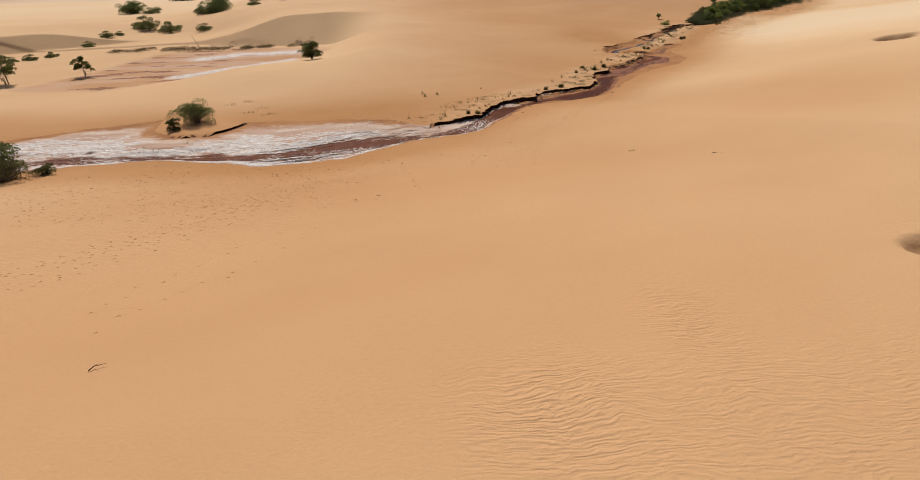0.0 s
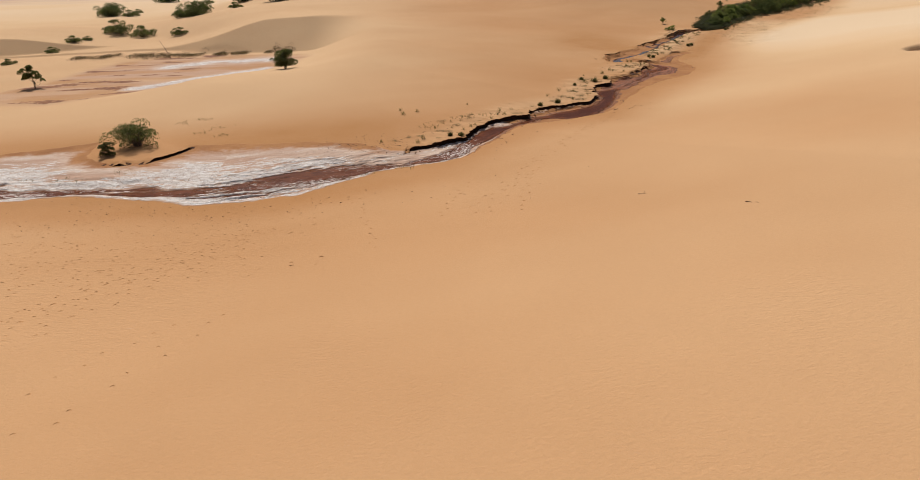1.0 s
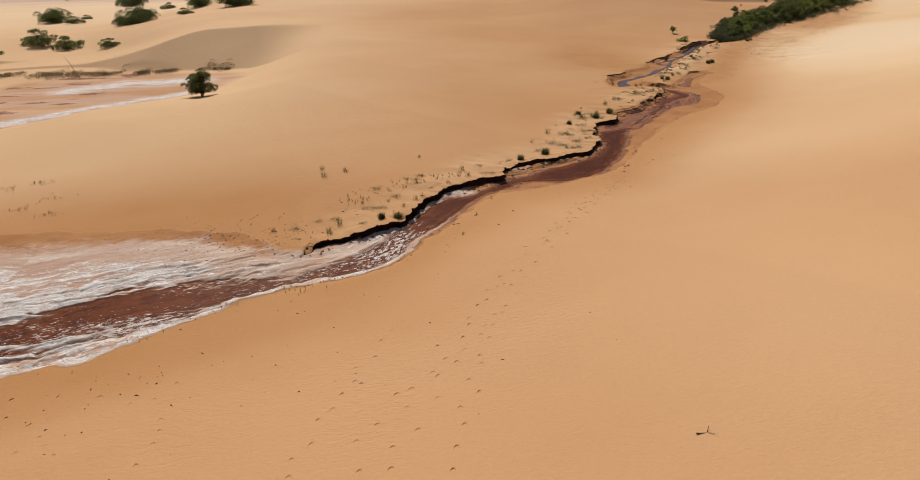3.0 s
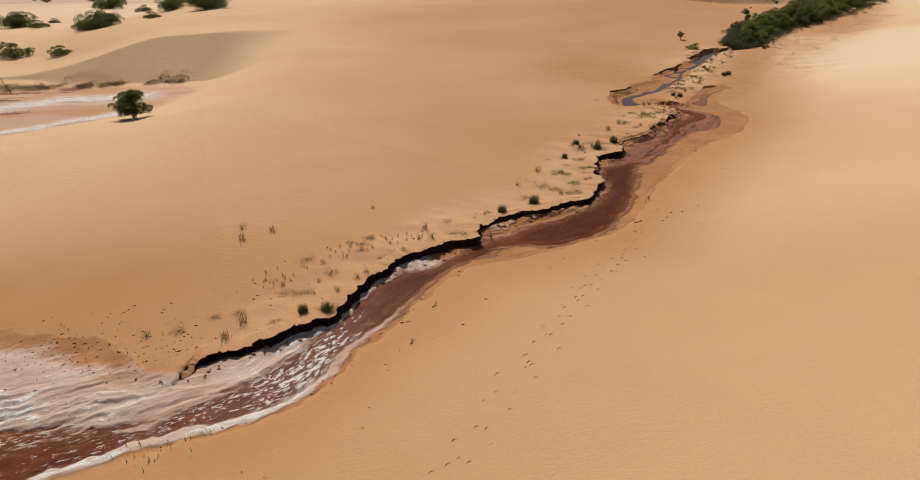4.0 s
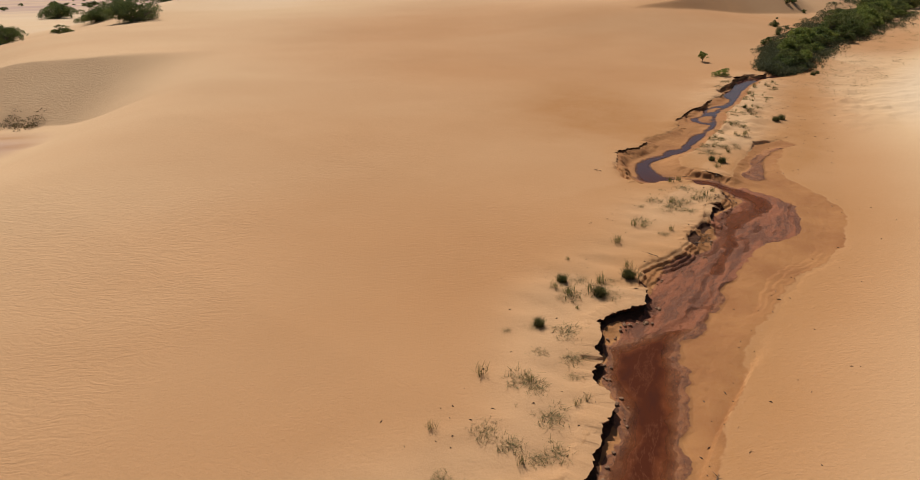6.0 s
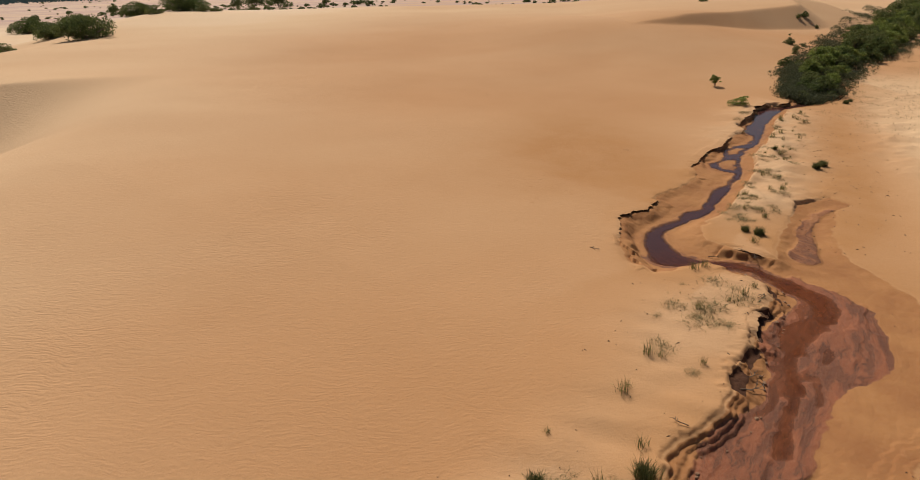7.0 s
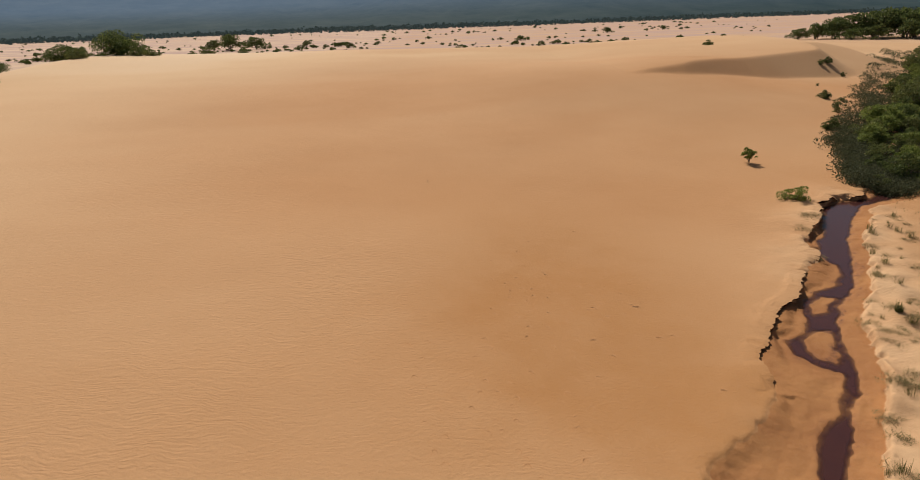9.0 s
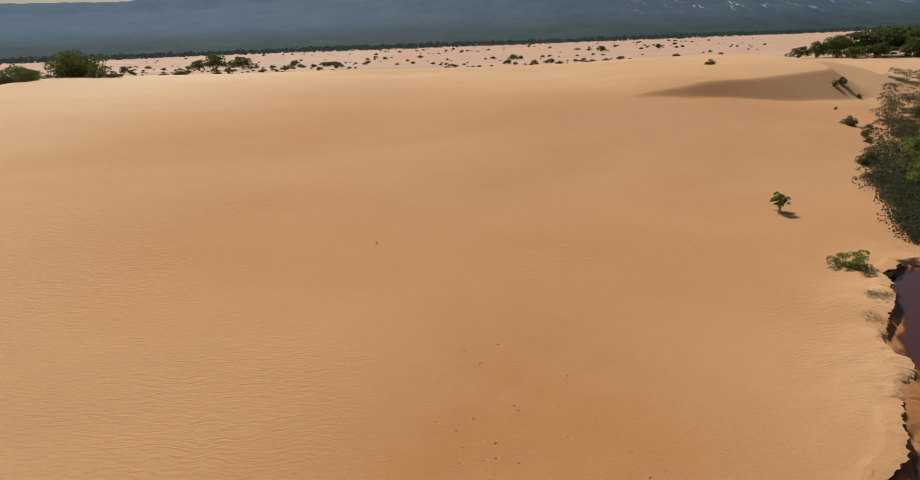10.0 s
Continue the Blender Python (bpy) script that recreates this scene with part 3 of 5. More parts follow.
    thin = ramp(N, L, calc(N, L, "ABSOLUTE", calc(N, L, "SUBTRACT", vein, 0.5)), 0.004, 0.016, 0.85, 0.0)
    salt = mix(N, L, thin, salt, (0.22, 0.12, 0.09))
    sand = mix(N, L, crust, sand, salt)
    sand = mix(N, L, ramp(N, L, grain, 0.25, 0.75, 0.0, 0.16), sand, (0.30, 0.17, 0.08), "MIX")
    sand = mix(N, L, ramp(N, L, fine, 0.35, 0.8, 0.0, 0.10), sand, (0.85, 0.70, 0.52))
    # dark peaty soil, taken near black to hold the shade under the lip
    peat_shade = ramp(N, L, calc(N, L, "ADD", at["cutbank"], calc(N, L, "MULTIPLY", calc(N, L, "SUBTRACT", tex(N, L, "Noise", 4.5, 5, 0.65).outputs["Fac"], 0.5), 0.45)), 0.40, 0.52)
    sand = mix(N, L, peat_shade, sand, mix(N, L, ramp(N, L, grain, 0.35, 0.65), (0.050, 0.021, 0.011), (0.095, 0.042, 0.022)))
    L.new(sand, B.inputs["Base Color"])
    L.new(calc(N, L, "SUBTRACT", 0.95, calc(N, L, "ADD", calc(N, L, "MULTIPLY", at["bed"], 0.12), calc(N, L, "MULTIPLY", at["silt"], 0.30))), B.inputs["Roughness"])
    L.new(ramp(N, L, at["silt"], 0.0, 1.0, 0.08, 0.05), B.inputs["Specular IOR Level"])
    # wind ripples: crests run across the wind, broken and forked
    wob = tex(N, L, "Noise", 0.55, 3, 0.5)
    co = N.new("ShaderNodeTexCoord")
    add = N.new("ShaderNodeVectorMath")
    add.operation = "MULTIPLY_ADD"
    L.new(wob.outputs["Color"], add.inputs[0])
    add.inputs[1].default_value = (1.6, 1.1, 0)
    L.new(co.outputs["Object"], add.inputs[2])
    mp = N.new("ShaderNodeMapping")
    mp.inputs["Rotation"].default_value = (0, 0, 0.10)
    mp.inputs["Scale"].default_value = (0.58, 1.5, 1)
    L.new(add.outputs[0], mp.inputs["Vector"])
    rip = N.new("ShaderNodeTexNoise")
    rip.inputs["Scale"].default_value, rip.inputs["Detail"].default_value, rip.inputs["Roughness"].default_value = 5.2, 2.0, 0.5
    L.new(mp.outputs[0], rip.inputs["Vector"])
    wave = N.new("ShaderNodeTexWave")
    wave.wave_type, wave.bands_direction, wave.wave_profile = "BANDS", "Y", "SIN"
    wave.inputs["Scale"].default_value, wave.inputs["Distortion"].default_value = 1.75, 6.5
    wave.inputs["Detail"].default_value, wave.inputs["Detail Scale"].default_value = 3.0, 1.1
    L.new(mp.outputs[0], wave.inputs["Vector"])
    both = calc(N, L, "ADD", calc(N, L, "MULTIPLY", wave.outputs["Fac"], 0.26), ramp(N, L, rip.outputs["Fac"], 0.3, 0.7))
    both = calc(N, L, "MULTIPLY", both, at["ripple"])
    n1 = bump(N, L, both, 0.42, 0.03)
    dry = calc(N, L, "SUBTRACT", 1.0, at["bed"])
    n2 = bump(N, L, calc(N, L, "ADD", grain, calc(N, L, "MULTIPLY", calc(N, L, "ADD", crust_n, calc(N, L, "ADD", mud, lines)), calc(N, L, "ADD", calc(N, L, "MULTIPLY", at["silt"], 3.0), calc(N, L, "ADD", calc(N, L, "MULTIPLY", at["salt"], 3.8), calc(N, L, "MULTIPLY", at["bed"], 0.7))))), 0.55, 0.035, n1)
    L.new(n2, B.inputs["Normal"])
    return m


def water_material():
    m, N, L, B = material("tannin_water", 0.05, 0.42)
    d = N.new("ShaderNodeAttribute")
    d.attribute_name = "depth"
    n = tex(N, L, "Noise", 1.1, 6, 0.68).outputs["Fac"]
    streak = flow_noise(N, L, 1.0, 0.55, 2.0, 8, 0.74)
    deep = calc(N, L, "ADD", ramp(N, L, d.outputs["Fac"], 0.0, 0.15), calc(N, L, "MULTIPLY", calc(N, L, "SUBTRACT", n, 0.5), 1.6))
    c = mix(N, L, ramp(N, L, deep, 0.15, 0.75), (0.165, 0.047, 0.017), (0.075, 0.019, 0.008))
    c = mix(N, L, ramp(N, L, streak, 0.52, 0.64, 0.0, 0.6), c, (0.052, 0.016, 0.010))
    rim = ramp(N, L, calc(N, L, "ABSOLUTE", calc(N, L, "SUBTRACT", streak, 0.45)), 0.002, 0.010, 0.45, 0.0)
    c = mix(N, L, rim, c, (0.24, 0.09, 0.045))
    k = N.new("ShaderNodeAttribute")
    k.attribute_name = "clear"
    c = mix(N, L, k.outputs["Fac"], c, mix(N, L, n, (0.075, 0.026, 0.018), (0.045, 0.018, 0.018)))
    a = N.new("ShaderNodeAttribute")
    a.attribute_name = "scum_glitter"
    # pale flecks: floating salt scum, and sun glitter painted into the water's colour
    fleck = flow_noise(N, L, 1.0, 2.6, 6.5, 8, 0.8)
    c = mix(N, L, ramp(N, L, calc(N, L, "MULTIPLY", fleck, a.outputs["Fac"]), 0.575, 0.595), c, (0.66, 0.58, 0.53))
    L.new(c, B.inputs["Base Color"])
    L.new(ramp(N, L, k.outputs["Fac"], 0.0, 1.0, 0.045, 0.38), B.inputs["Specular IOR Level"])
    L.new(ramp(N, L, k.outputs["Fac"], 0.0, 1.0, 0.36, 0.07), B.inputs["Roughness"])
    B.inputs["IOR"].default_value = 1.33
    L.new(ramp(N, L, d.outputs["Fac"], 0.0, 0.07, 0.25, 0.97), B.inputs["Alpha"])
    w = tex(N, L, "Noise", 11.0, 5, 0.65, stretch=(1.5, 1, 1), turn=(0, 0, 0.7)).outputs["Fac"]
    chop = flow_noise(N, L, 1.0, 2.5, 7.0, 7, 0.75)
    L.new(bump(N, L, chop, 0.12, 0.04, bump(N, L, w, 0.06, 0.03)), B.inputs["Normal"])
    return m


def leaf_material(name, dark, light, dry=(0.20, 0.16, 0.06)):
    m, N, L, B = material(name, 0.7, 0.12)
    g = N.new("ShaderNodeNewGeometry")
    o = N.new("ShaderNodeObjectInfo")
    c = mix(N, L, g.outputs["Random Per Island"], dark, light)
    c = mix(N, L, ramp(N, L, g.outputs["Random Per Island"], 0.9, 1.0, 0.0, 0.6), c, dry)
    c = mix(N, L, ramp(N, L, o.outputs["Random"], 0, 1, 0.0, 0.35), c, (0.10, 0.105, 0.035))
    L.new(c, B.inputs["Base Color"])
    t = N.new("ShaderNodeBsdfTranslucent")
    L.new(c, t.inputs["Color"])
    s = N.new("ShaderNodeMixShader")
    s.inputs[0].default_value = 0.38
    L.new(B.outputs[0], s.inputs[1])
    L.new(t.outputs[0], s.inputs[2])
    L.new(s.outputs[0], N["Material Output"].inputs["Surface"])
    return m


def bark_material(name, a, b):
    m, N, L, B = material(name, 0.9, 0.2)
    n = tex(N, L, "Noise", 14, 5, 0.7, stretch=(1, 1, 0.25)).outputs["Fac"]
    L.new(mix(N, L, ramp(N, L, n, 0.3, 0.7), a, b), B.inputs["Base Color"])
    L.new(bump(N, L, n, 0.6, 0.02), B.inputs["Normal"])
    return m


SAND, WATER = sand_material(), water_material()
LEAF = leaf_material("shrub_leaves", (0.058, 0.072, 0.020), (0.235, 0.245, 0.080))
LEAF_DARK = leaf_material("thicket_leaves", (0.042, 0.062, 0.018), (0.170, 0.200, 0.058))
LEAF_BRIGHT = leaf_material("bright_leaves", (0.10, 0.135, 0.026), (0.31, 0.345, 0.085))
UNDER = leaf_material("undergrowth_blades", (0.045, 0.050, 0.027), (0.120, 0.118, 0.062), (0.16, 0.13, 0.07))
LEAF_DEAD = leaf_material("withered_leaves", (0.075, 0.048, 0.026), (0.17, 0.115, 0.06))
LEAF_OLIVE = leaf_material("heath_leaves", (0.075, 0.080, 0.028), (0.17, 0.16, 0.06))
GRASS = leaf_material("bank_grass", (0.10, 0.092, 0.028), (0.29, 0.24, 0.085), (0.34, 0.25, 0.12))
GRASS_DRY = leaf_material("dry_grass", (0.17, 0.13, 0.050), (0.34, 0.26, 0.12), (0.42, 0.34, 0.2))
BARK = bark_material("shrub_bark", (0.10, 0.07, 0.045), (0.20, 0.155, 0.11))
DEADWOOD = bark_material("dead_wood", (0.085, 0.055, 0.035), (0.20, 0.14, 0.095))


# ---- mesh helpers ----
def mesh_object(name, verts, faces, mat, parent=None, label="", shade=False):
    me = bpy.data.meshes.new(name)
    me.from_pydata([tuple(map(float, v)) for v in verts], [], faces)
    me.materials.append(mat)
    if shade:
        me.polygons.foreach_set("use_smooth", [True] * len(me.polygons))
    ob = new(name, me)
    if parent is not None:
        ob.parent = parent
    return tagged(ob, label) if label else ob


def quad_object(name, verts, mat, parent=None, label=""):
    """Many loose quads, four vertices each, fast."""
    v = np.asarray(verts, np.float32).reshape(-1, 3)
    n = len(v) // 4
    me = bpy.data.meshes.new(name)
    me.vertices.add(4 * n)
    me.vertices.foreach_set("co", v.ravel())
    me.loops.add(4 * n)
    me.loops.foreach_set("vertex_index", np.arange(4 * n, dtype=np.int32))
    me.polygons.add(n)
    me.polygons.foreach_set("loop_start", np.arange(0, 4 * n, 4, dtype=np.int32))
    me.polygons.foreach_set("loop_total", np.full(n, 4, np.int32))
    me.materials.append(mat)
    me.update(calc_edges=True)
    ob = new(name, me)
    if parent is not None:
        ob.parent = parent
    return tagged(ob, label) if label else ob


def tube(verts, faces, path, radii, sides=6):
    """A tapered tube along a path, added to verts and faces."""
    base, up = len(verts), Vector((0, 0, 1))
    path = [Vector(p) for p in path]
    for i, (p, r) in enumerate(zip(path, radii)):
        way = (path[min(i + 1, len(path) - 1)] - path[max(i - 1, 0)]).normalized()
        side = way.cross(up if abs(way.z) < 0.9 else Vector((1, 0, 0))).normalized()
        other = way.cross(side)
        for k in range(sides):
            a = 2 * math.pi * k / sides
            verts.append(tuple(p + side * (r * math.cos(a)) + other * (r * math.sin(a))))
    for i in range(len(path) - 1):
        for k in range(sides):
            a, b = base + i * sides + k, base + i * sides + (k + 1) % sides
            faces.append((a, b, b + sides, a + sides))
    faces.append(tuple(base + (len(path) - 1) * sides + k for k in range(sides)))
    faces.append(tuple(base + k for k in reversed(range(sides))))


def leaf_quads(rng, centres, radii, count, length, squash=0.8):
    """Leaves on the shells of clumps: elongated folded quads turned every way."""
    c = np.asarray(centres)
    r = np.asarray(radii)
    pick = rng.choice(len(c), count, p=r ** 2 / (r ** 2).sum())
    d = rng.normal(size=(count, 3))
    d /= np.linalg.norm(d, axis=1)[:, None]
    d[:, 2] = np.where(d[:, 2] < -0.35, -d[:, 2], d[:, 2])
    rad = r[pick] * (0.55 + 0.5 * rng.rand(count) ** 0.6)
    p = c[pick] + d * rad[:, None] * np.array([1, 1, squash])
    u = rng.normal(size=(count, 3)) + 0.8 * d + np.array([0, 0, 0.3])
    u /= np.linalg.norm(u, axis=1)[:, None]
    v = np.cross(u, rng.normal(size=(count, 3)))
    v /= np.linalg.norm(v, axis=1)[:, None]
    n = np.cross(u, v)
    s = (length * (0.6 + 0.8 * rng.rand(count)))[:, None]
    return np.stack([p - u * s * 0.5, p + v * s * 0.26 + n * s * 0.08, p + u * s * 0.5, p - v * s * 0.26 + n * s * 0.08], 1)


# ---- ground ----
def stretch_axis(*parts):
    out = []
    for a, b, step in parts:
        n = max(2, int(round((b - a) / step)))
        out.append(np.linspace(a, b, n, endpoint=False))
    return np.concatenate(out)


def build_ground():
    """One sheet: a grid of squares, four times finer in the brook's bed and along its banks."""
    xs = np.concatenate([-np.geomspace(4600, 215, 12), stretch_axis((-200, -75, 4.5), (-75, -42, 0.7), (-42, -28, 0.4), (-28, -13, 0.24), (-13, 46, 0.17), (46, 62, 0.35), (62, 95, 0.6), (95, 130, 1.2), (130, 300, 8)), np.geomspace(300, 4600, 14)])
    ys = np.concatenate([-np.geomspace(900, 30, 7), stretch_axis((-25, 0, 1.5), (0, 36, 0.3), (36, 109, 0.17), (109, 175, 0.45), (175, 200, 0.8), (200, 345, 2.4), (345, 1000, 24)), np.geomspace(1000, 4700, 9)])
    K, nx, ny = 4, len(xs), len(ys)
    fx = np.interp(np.arange((nx - 1) * K + 1) / K, np.arange(nx), xs)
    fy = np.interp(np.arange((ny - 1) * K + 1) / K, np.arange(ny), ys)
    coarse = terrain(*np.meshgrid(xs, ys))
    bed, edge = coarse[1], coarse[8]
    near = ((bed > 0.03) | (np.abs(edge) < 0.5)) & (xs[None] > -13) & (xs[None] < 46) & (ys[:, None] < 109)
    split = near[:-1, :-1] | near[1:, :-1] | near[:-1, 1:] | near[1:, 1:]
    need = np.zeros(((ny - 1) * K + 1, (nx - 1) * K + 1), bool)
    rows, cols = np.nonzero(split)
    for a in range(K + 1):
        for b in range(K + 1):
            need[rows * K + a, cols * K + b] = True
    need[::K, ::K] = False
    r, c = np.nonzero(need)
    index = np.full(need.shape, -1, np.int32)
    index[::K, ::K] = np.arange(nx * ny).reshape(ny, nx)
    index[r, c] = nx * ny + np.arange(len(r))
    fine = terrain(fx[c], fy[r])
    X, Y = np.concatenate([np.tile(xs, ny), fx[c]]), np.concatenate([np.repeat(ys, nx), fy[r]])
    vals = [np.concatenate([a.ravel(), b]) for a, b in zip(coarse, fine)]
    z, bed, salt, damp, pale, silt, cutbank, flat, edge, runs, sides, mire = vals
    # where fine squares meet coarse ones, the fine ones keep to the coarse edge
    pad = np.pad(split, 1)
    for er, ec, dr, dc in ((*np.nonzero(pad[:-1, 1:-1] != pad[1:, 1:-1]), 0, 1), (*np.nonzero(pad[1:-1, :-1] != pad[1:-1, 1:]), 1, 0)):
        a, b = index[er * K, ec * K], index[(er + dr) * K, (ec + dc) * K]
        for k in range(1, K):
            m = index[er * K + dr * k, ec * K + dc * k]
            z[m] = z[a] + (z[b] - z[a]) * k / K
    me = bpy.data.meshes.new("ground")
    me.vertices.add(len(X))
    me.vertices.foreach_set("co", np.stack([X, Y, z], -1).astype(np.float32).ravel())
    quads = []
    r, c = np.nonzero(~split)
    quads.append(np.stack([index[r * K, c * K], index[r * K, c * K + K], index[r * K + K, c * K + K], index[r * K + K, c * K]], -1))
    for a in range(K):
        for b in range(K):
            r, c = rows * K + a, cols * K + b
            quads.append(np.stack([index[r, c], index[r, c + 1], index[r + 1, c + 1], index[r + 1, c]], -1))
    quads = np.concatenate(quads).astype(np.int32)
    me.loops.add(quads.size)
    me.loops.foreach_set("vertex_index", quads.ravel())
    me.polygons.add(len(quads))
    me.polygons.foreach_set("loop_start", np.arange(0, quads.size, 4, dtype=np.int32))
    me.polygons.foreach_set("loop_total", np.full(len(quads), 4, np.int32))
    me.polygons.foreach_set("use_smooth", np.ones(len(quads), bool))
    me.update(calc_edges=True)
    patchy = smooth(-0.10, 0.16, fbm(X / 9 + 11, Y / 14, 3))
    ripple = (0.10 + 0.60 * patchy) + 0.40 * smooth(26, 14, X) * smooth(64, 72, Y)
    wr = 1 + 0.9 * fbm(X / 0.9, Y / 0.9, 3)
    ripple += 2.1 * np.exp(-(((X - 1.9) / 1.5) ** 2 + ((Y - 9.6) / 1.9) ** 2) * wr) * smooth(12.2, 10.9, Y + 1.2 * fbm(X / 0.8, Y / 0.8, 2)) + 2.2 * np.exp(-(((X - 5.7) / 0.8) ** 2 + ((Y - 12.4) / 1.7) ** 2) * wr) + 0.9 * smooth(11.5, 9.5, Y) * smooth(-0.5, 1.5, X) * smooth(13, 8, X) * wr
    ripple *= (1 - np.clip(bed * 1.5 + damp * 0.6 + salt, 0, 1)) * smooth(240, 120, Y)
    for key, v in (("bed", bed), ("salt", salt), ("damp", damp), ("pale", pale), ("ripple", ripple), ("silt", silt), ("cutbank", cutbank), ("flat", flat), ("mire", mire)):
        me.attributes.new(key, "FLOAT", "POINT").data.foreach_set("value", v.astype(np.float32))
    me.attributes.new("flow", "FLOAT_VECTOR", "POINT").data.foreach_set("vector", np.stack([runs, sides, 0 * runs], -1).astype(np.float32).ravel())
    me.materials.append(SAND)
    return tagged(new("ground", me), "rippled orange dune sand with a cut brook bed and white salt pans", "sand", kind="structure")


ground = build_ground()


def build_water():
    """A level sheet, kept where the bed lies below it."""
    step = 0.2
    xs, ys = np.arange(-70, 53, step), np.arange(36, 117, step)
    X, Y = np.meshgrid(xs, ys)
    z, bed, *_ = terrain(X, Y)
    low = (z < water_level(Y) + 0.04) & (bed > 0.3)
    grow = low.copy()
    for a, b in ((0, 1), (0, -1), (1, 0), (-1, 0), (1, 1), (-1, -1)):
        grow |= np.roll(low, (a, b), (0, 1))
    keep = grow[:-1, :-1]
    verts, faces, index = [], [], {}
    for r, c in zip(*np.nonzero(keep)):
        face = []
        for dr, dc in ((0, 0), (0, 1), (1, 1), (1, 0)):
            key = (r + dr, c + dc)
            if key not in index:
                index[key] = len(verts)
                verts.append((X[0, c] + dc * step, Y[r, 0] + dr * step, float(water_level(Y[r, 0] + dr * step))))
            face.append(index[key])
        faces.append(face)
    ob = mesh_object("water", verts, faces, WATER, shade=True)
    v = np.array(verts)
    depth = np.clip(v[:, 2] - terrain(v[:, 0], v[:, 1])[0], 0, 1)
    scum_glitter = smooth(9, 4.5, v[:, 0]) * (1.02 + 0.5 * fbm(v[:, 0] / 4, v[:, 1] / 2, 3))
    flow = np.stack([*flow_frame(v[:, 0], v[:, 1]), 0 * v[:, 0]], -1)
    ob.data.attributes.new("flow", "FLOAT_VECTOR", "POINT").data.foreach_set("vector", flow.astype(np.float32).ravel())
    ob.data.attributes.new("clear", "FLOAT", "POINT").data.foreach_set("value", smooth(78, 83, v[:, 1]).astype(np.float32))
    ob.data.attributes.new("scum_glitter", "FLOAT", "POINT").data.foreach_set("value", scum_glitter.astype(np.float32))
    ob.data.attributes.new("depth", "FLOAT", "POINT").data.foreach_set("value", depth.astype(np.float32))
    return tagged(ob, "shallow reddish-brown brook water winding over sand", "brook", kind="structure")


water = build_water()


# ---- undercut bank ----
def build_bank(line, soft):
    """A crusted lip that breaks off in slabs, over a recessed face of dark soil and painted shade, along the cut side
    of the brook.
    """
    rs = np.random.RandomState(21)
    pts, val = [], []
    for a, b, sa, sb in zip(line[:-1], line[1:], soft[:-1], soft[1:]):
        n = max(2, int(math.dist(a, b) / 0.07))
        for k in range(n):
            pts.append((a[0] + (b[0] - a[0]) * k / n, a[1] + (b[1] - a[1]) * k / n))
            val.append(sa + (sb - sa) * k / n)
    q, val = np.array(pts), np.array(val)
    p = q.copy()
    for _ in range(4):
        wx, wy = warped(p[:, 0], p[:, 1])
        p = q - np.stack([wx - p[:, 0], wy - p[:, 1]], 1)
    val = patchy_bank(val, p[:, 0], p[:, 1])
    d = np.gradient(p, axis=0)
    kernel = np.ones(9) / 9
    d = np.stack([np.convolve(np.pad(d[:, i], 4, "edge"), kernel, "valid") for i in (0, 1)], 1)
    d /= np.linalg.norm(d, axis=1)[:, None] + 1e-9
    out = np.stack([-d[:, 1], d[:, 0]], 1)
    n = len(p)
    back, front = p + out * 0.60, p - out * 0.25
    top = terrain(back[:, 0], back[:, 1])[0]
    near = terrain(*(p + out * 0.42).T)[0]
    foot = terrain(front[:, 0], front[:, 1])[0]
    foot = np.maximum(foot, terrain(back[:, 0], back[:, 1])[0] - 0.6)
    s = np.arange(n) * 0.07
    slab = vnoise(s / 0.45, s * 0 + 3.5) + 0.8 * vnoise(s / 0.15, s * 0 + 8.5)
    jut = 0.02 + 0.12 * smooth(0.55, 1.1, slab) * (1 - 0.6 * smooth(65, 68, p[:, 1]))
    high = np.maximum(near, foot + 0.05)
    tall = high - foot
    good = (val < 0.22) & (tall > 0.07)
    reach = np.zeros(n)
    count = 0
    for i in list(range(n)):
        count = count + 1 if good[i] else 0
        reach[i] = count
    count = 0
    for i in reversed(range(n)):
        count = count + 1 if good[i] else 0
        reach[i] = min(reach[i], count)
    taper = smooth(0, 12, reach)
    full = np.zeros(n)
    for i in range(n):
        full[i] = reach[max(0, i - 14):i + 15].max()
    good &= full > 9
    rise = 0.02 * (vnoise(s / 0.4, s * 0 + 1.5) - 0.3)
    rows = [(0.64, None), (0.42, high + rise + 0.004), (0.10, high + rise), (-jut, high + rise - 0.015), (-jut + 0.015, high + rise - np.minimum(0.07, 0.3 * tall)),
            (0.10 + 0.06 * slab, high - 0.45 * tall), (0.03 + 0.05 * slab, foot - 0.08)]
    verts, faces, tones = [], [], {"pale": [], "damp": [], "cutbank": []}
    behind = terrain(*(p + out * 0.55).T)
    for k, (o, z) in enumerate(rows):
        xy = p + out * np.broadcast_to(o, (n,))[:, None] + (0.02 * rs.randn(n, 2) if k > 1 else 0)
        own = terrain(xy[:, 0], xy[:, 1])[0]
        if z is None:
            z = own - 0.006
        else:
            z = own - 0.05 + (z - own + 0.05) * taper
        verts.append(np.column_stack([xy, z]))
        tones["pale"].append(behind[4] if k < 4 else np.zeros(n))
        tones["damp"].append(behind[3] if k < 4 else np.zeros(n))
        # rows below the lip take the soil tone with shade painted in
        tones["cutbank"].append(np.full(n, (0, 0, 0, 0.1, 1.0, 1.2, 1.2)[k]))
    for k in range(len(rows) - 1):
        for i in range(n - 1):
            if good[i] and good[i + 1]:
                a = k * n + i
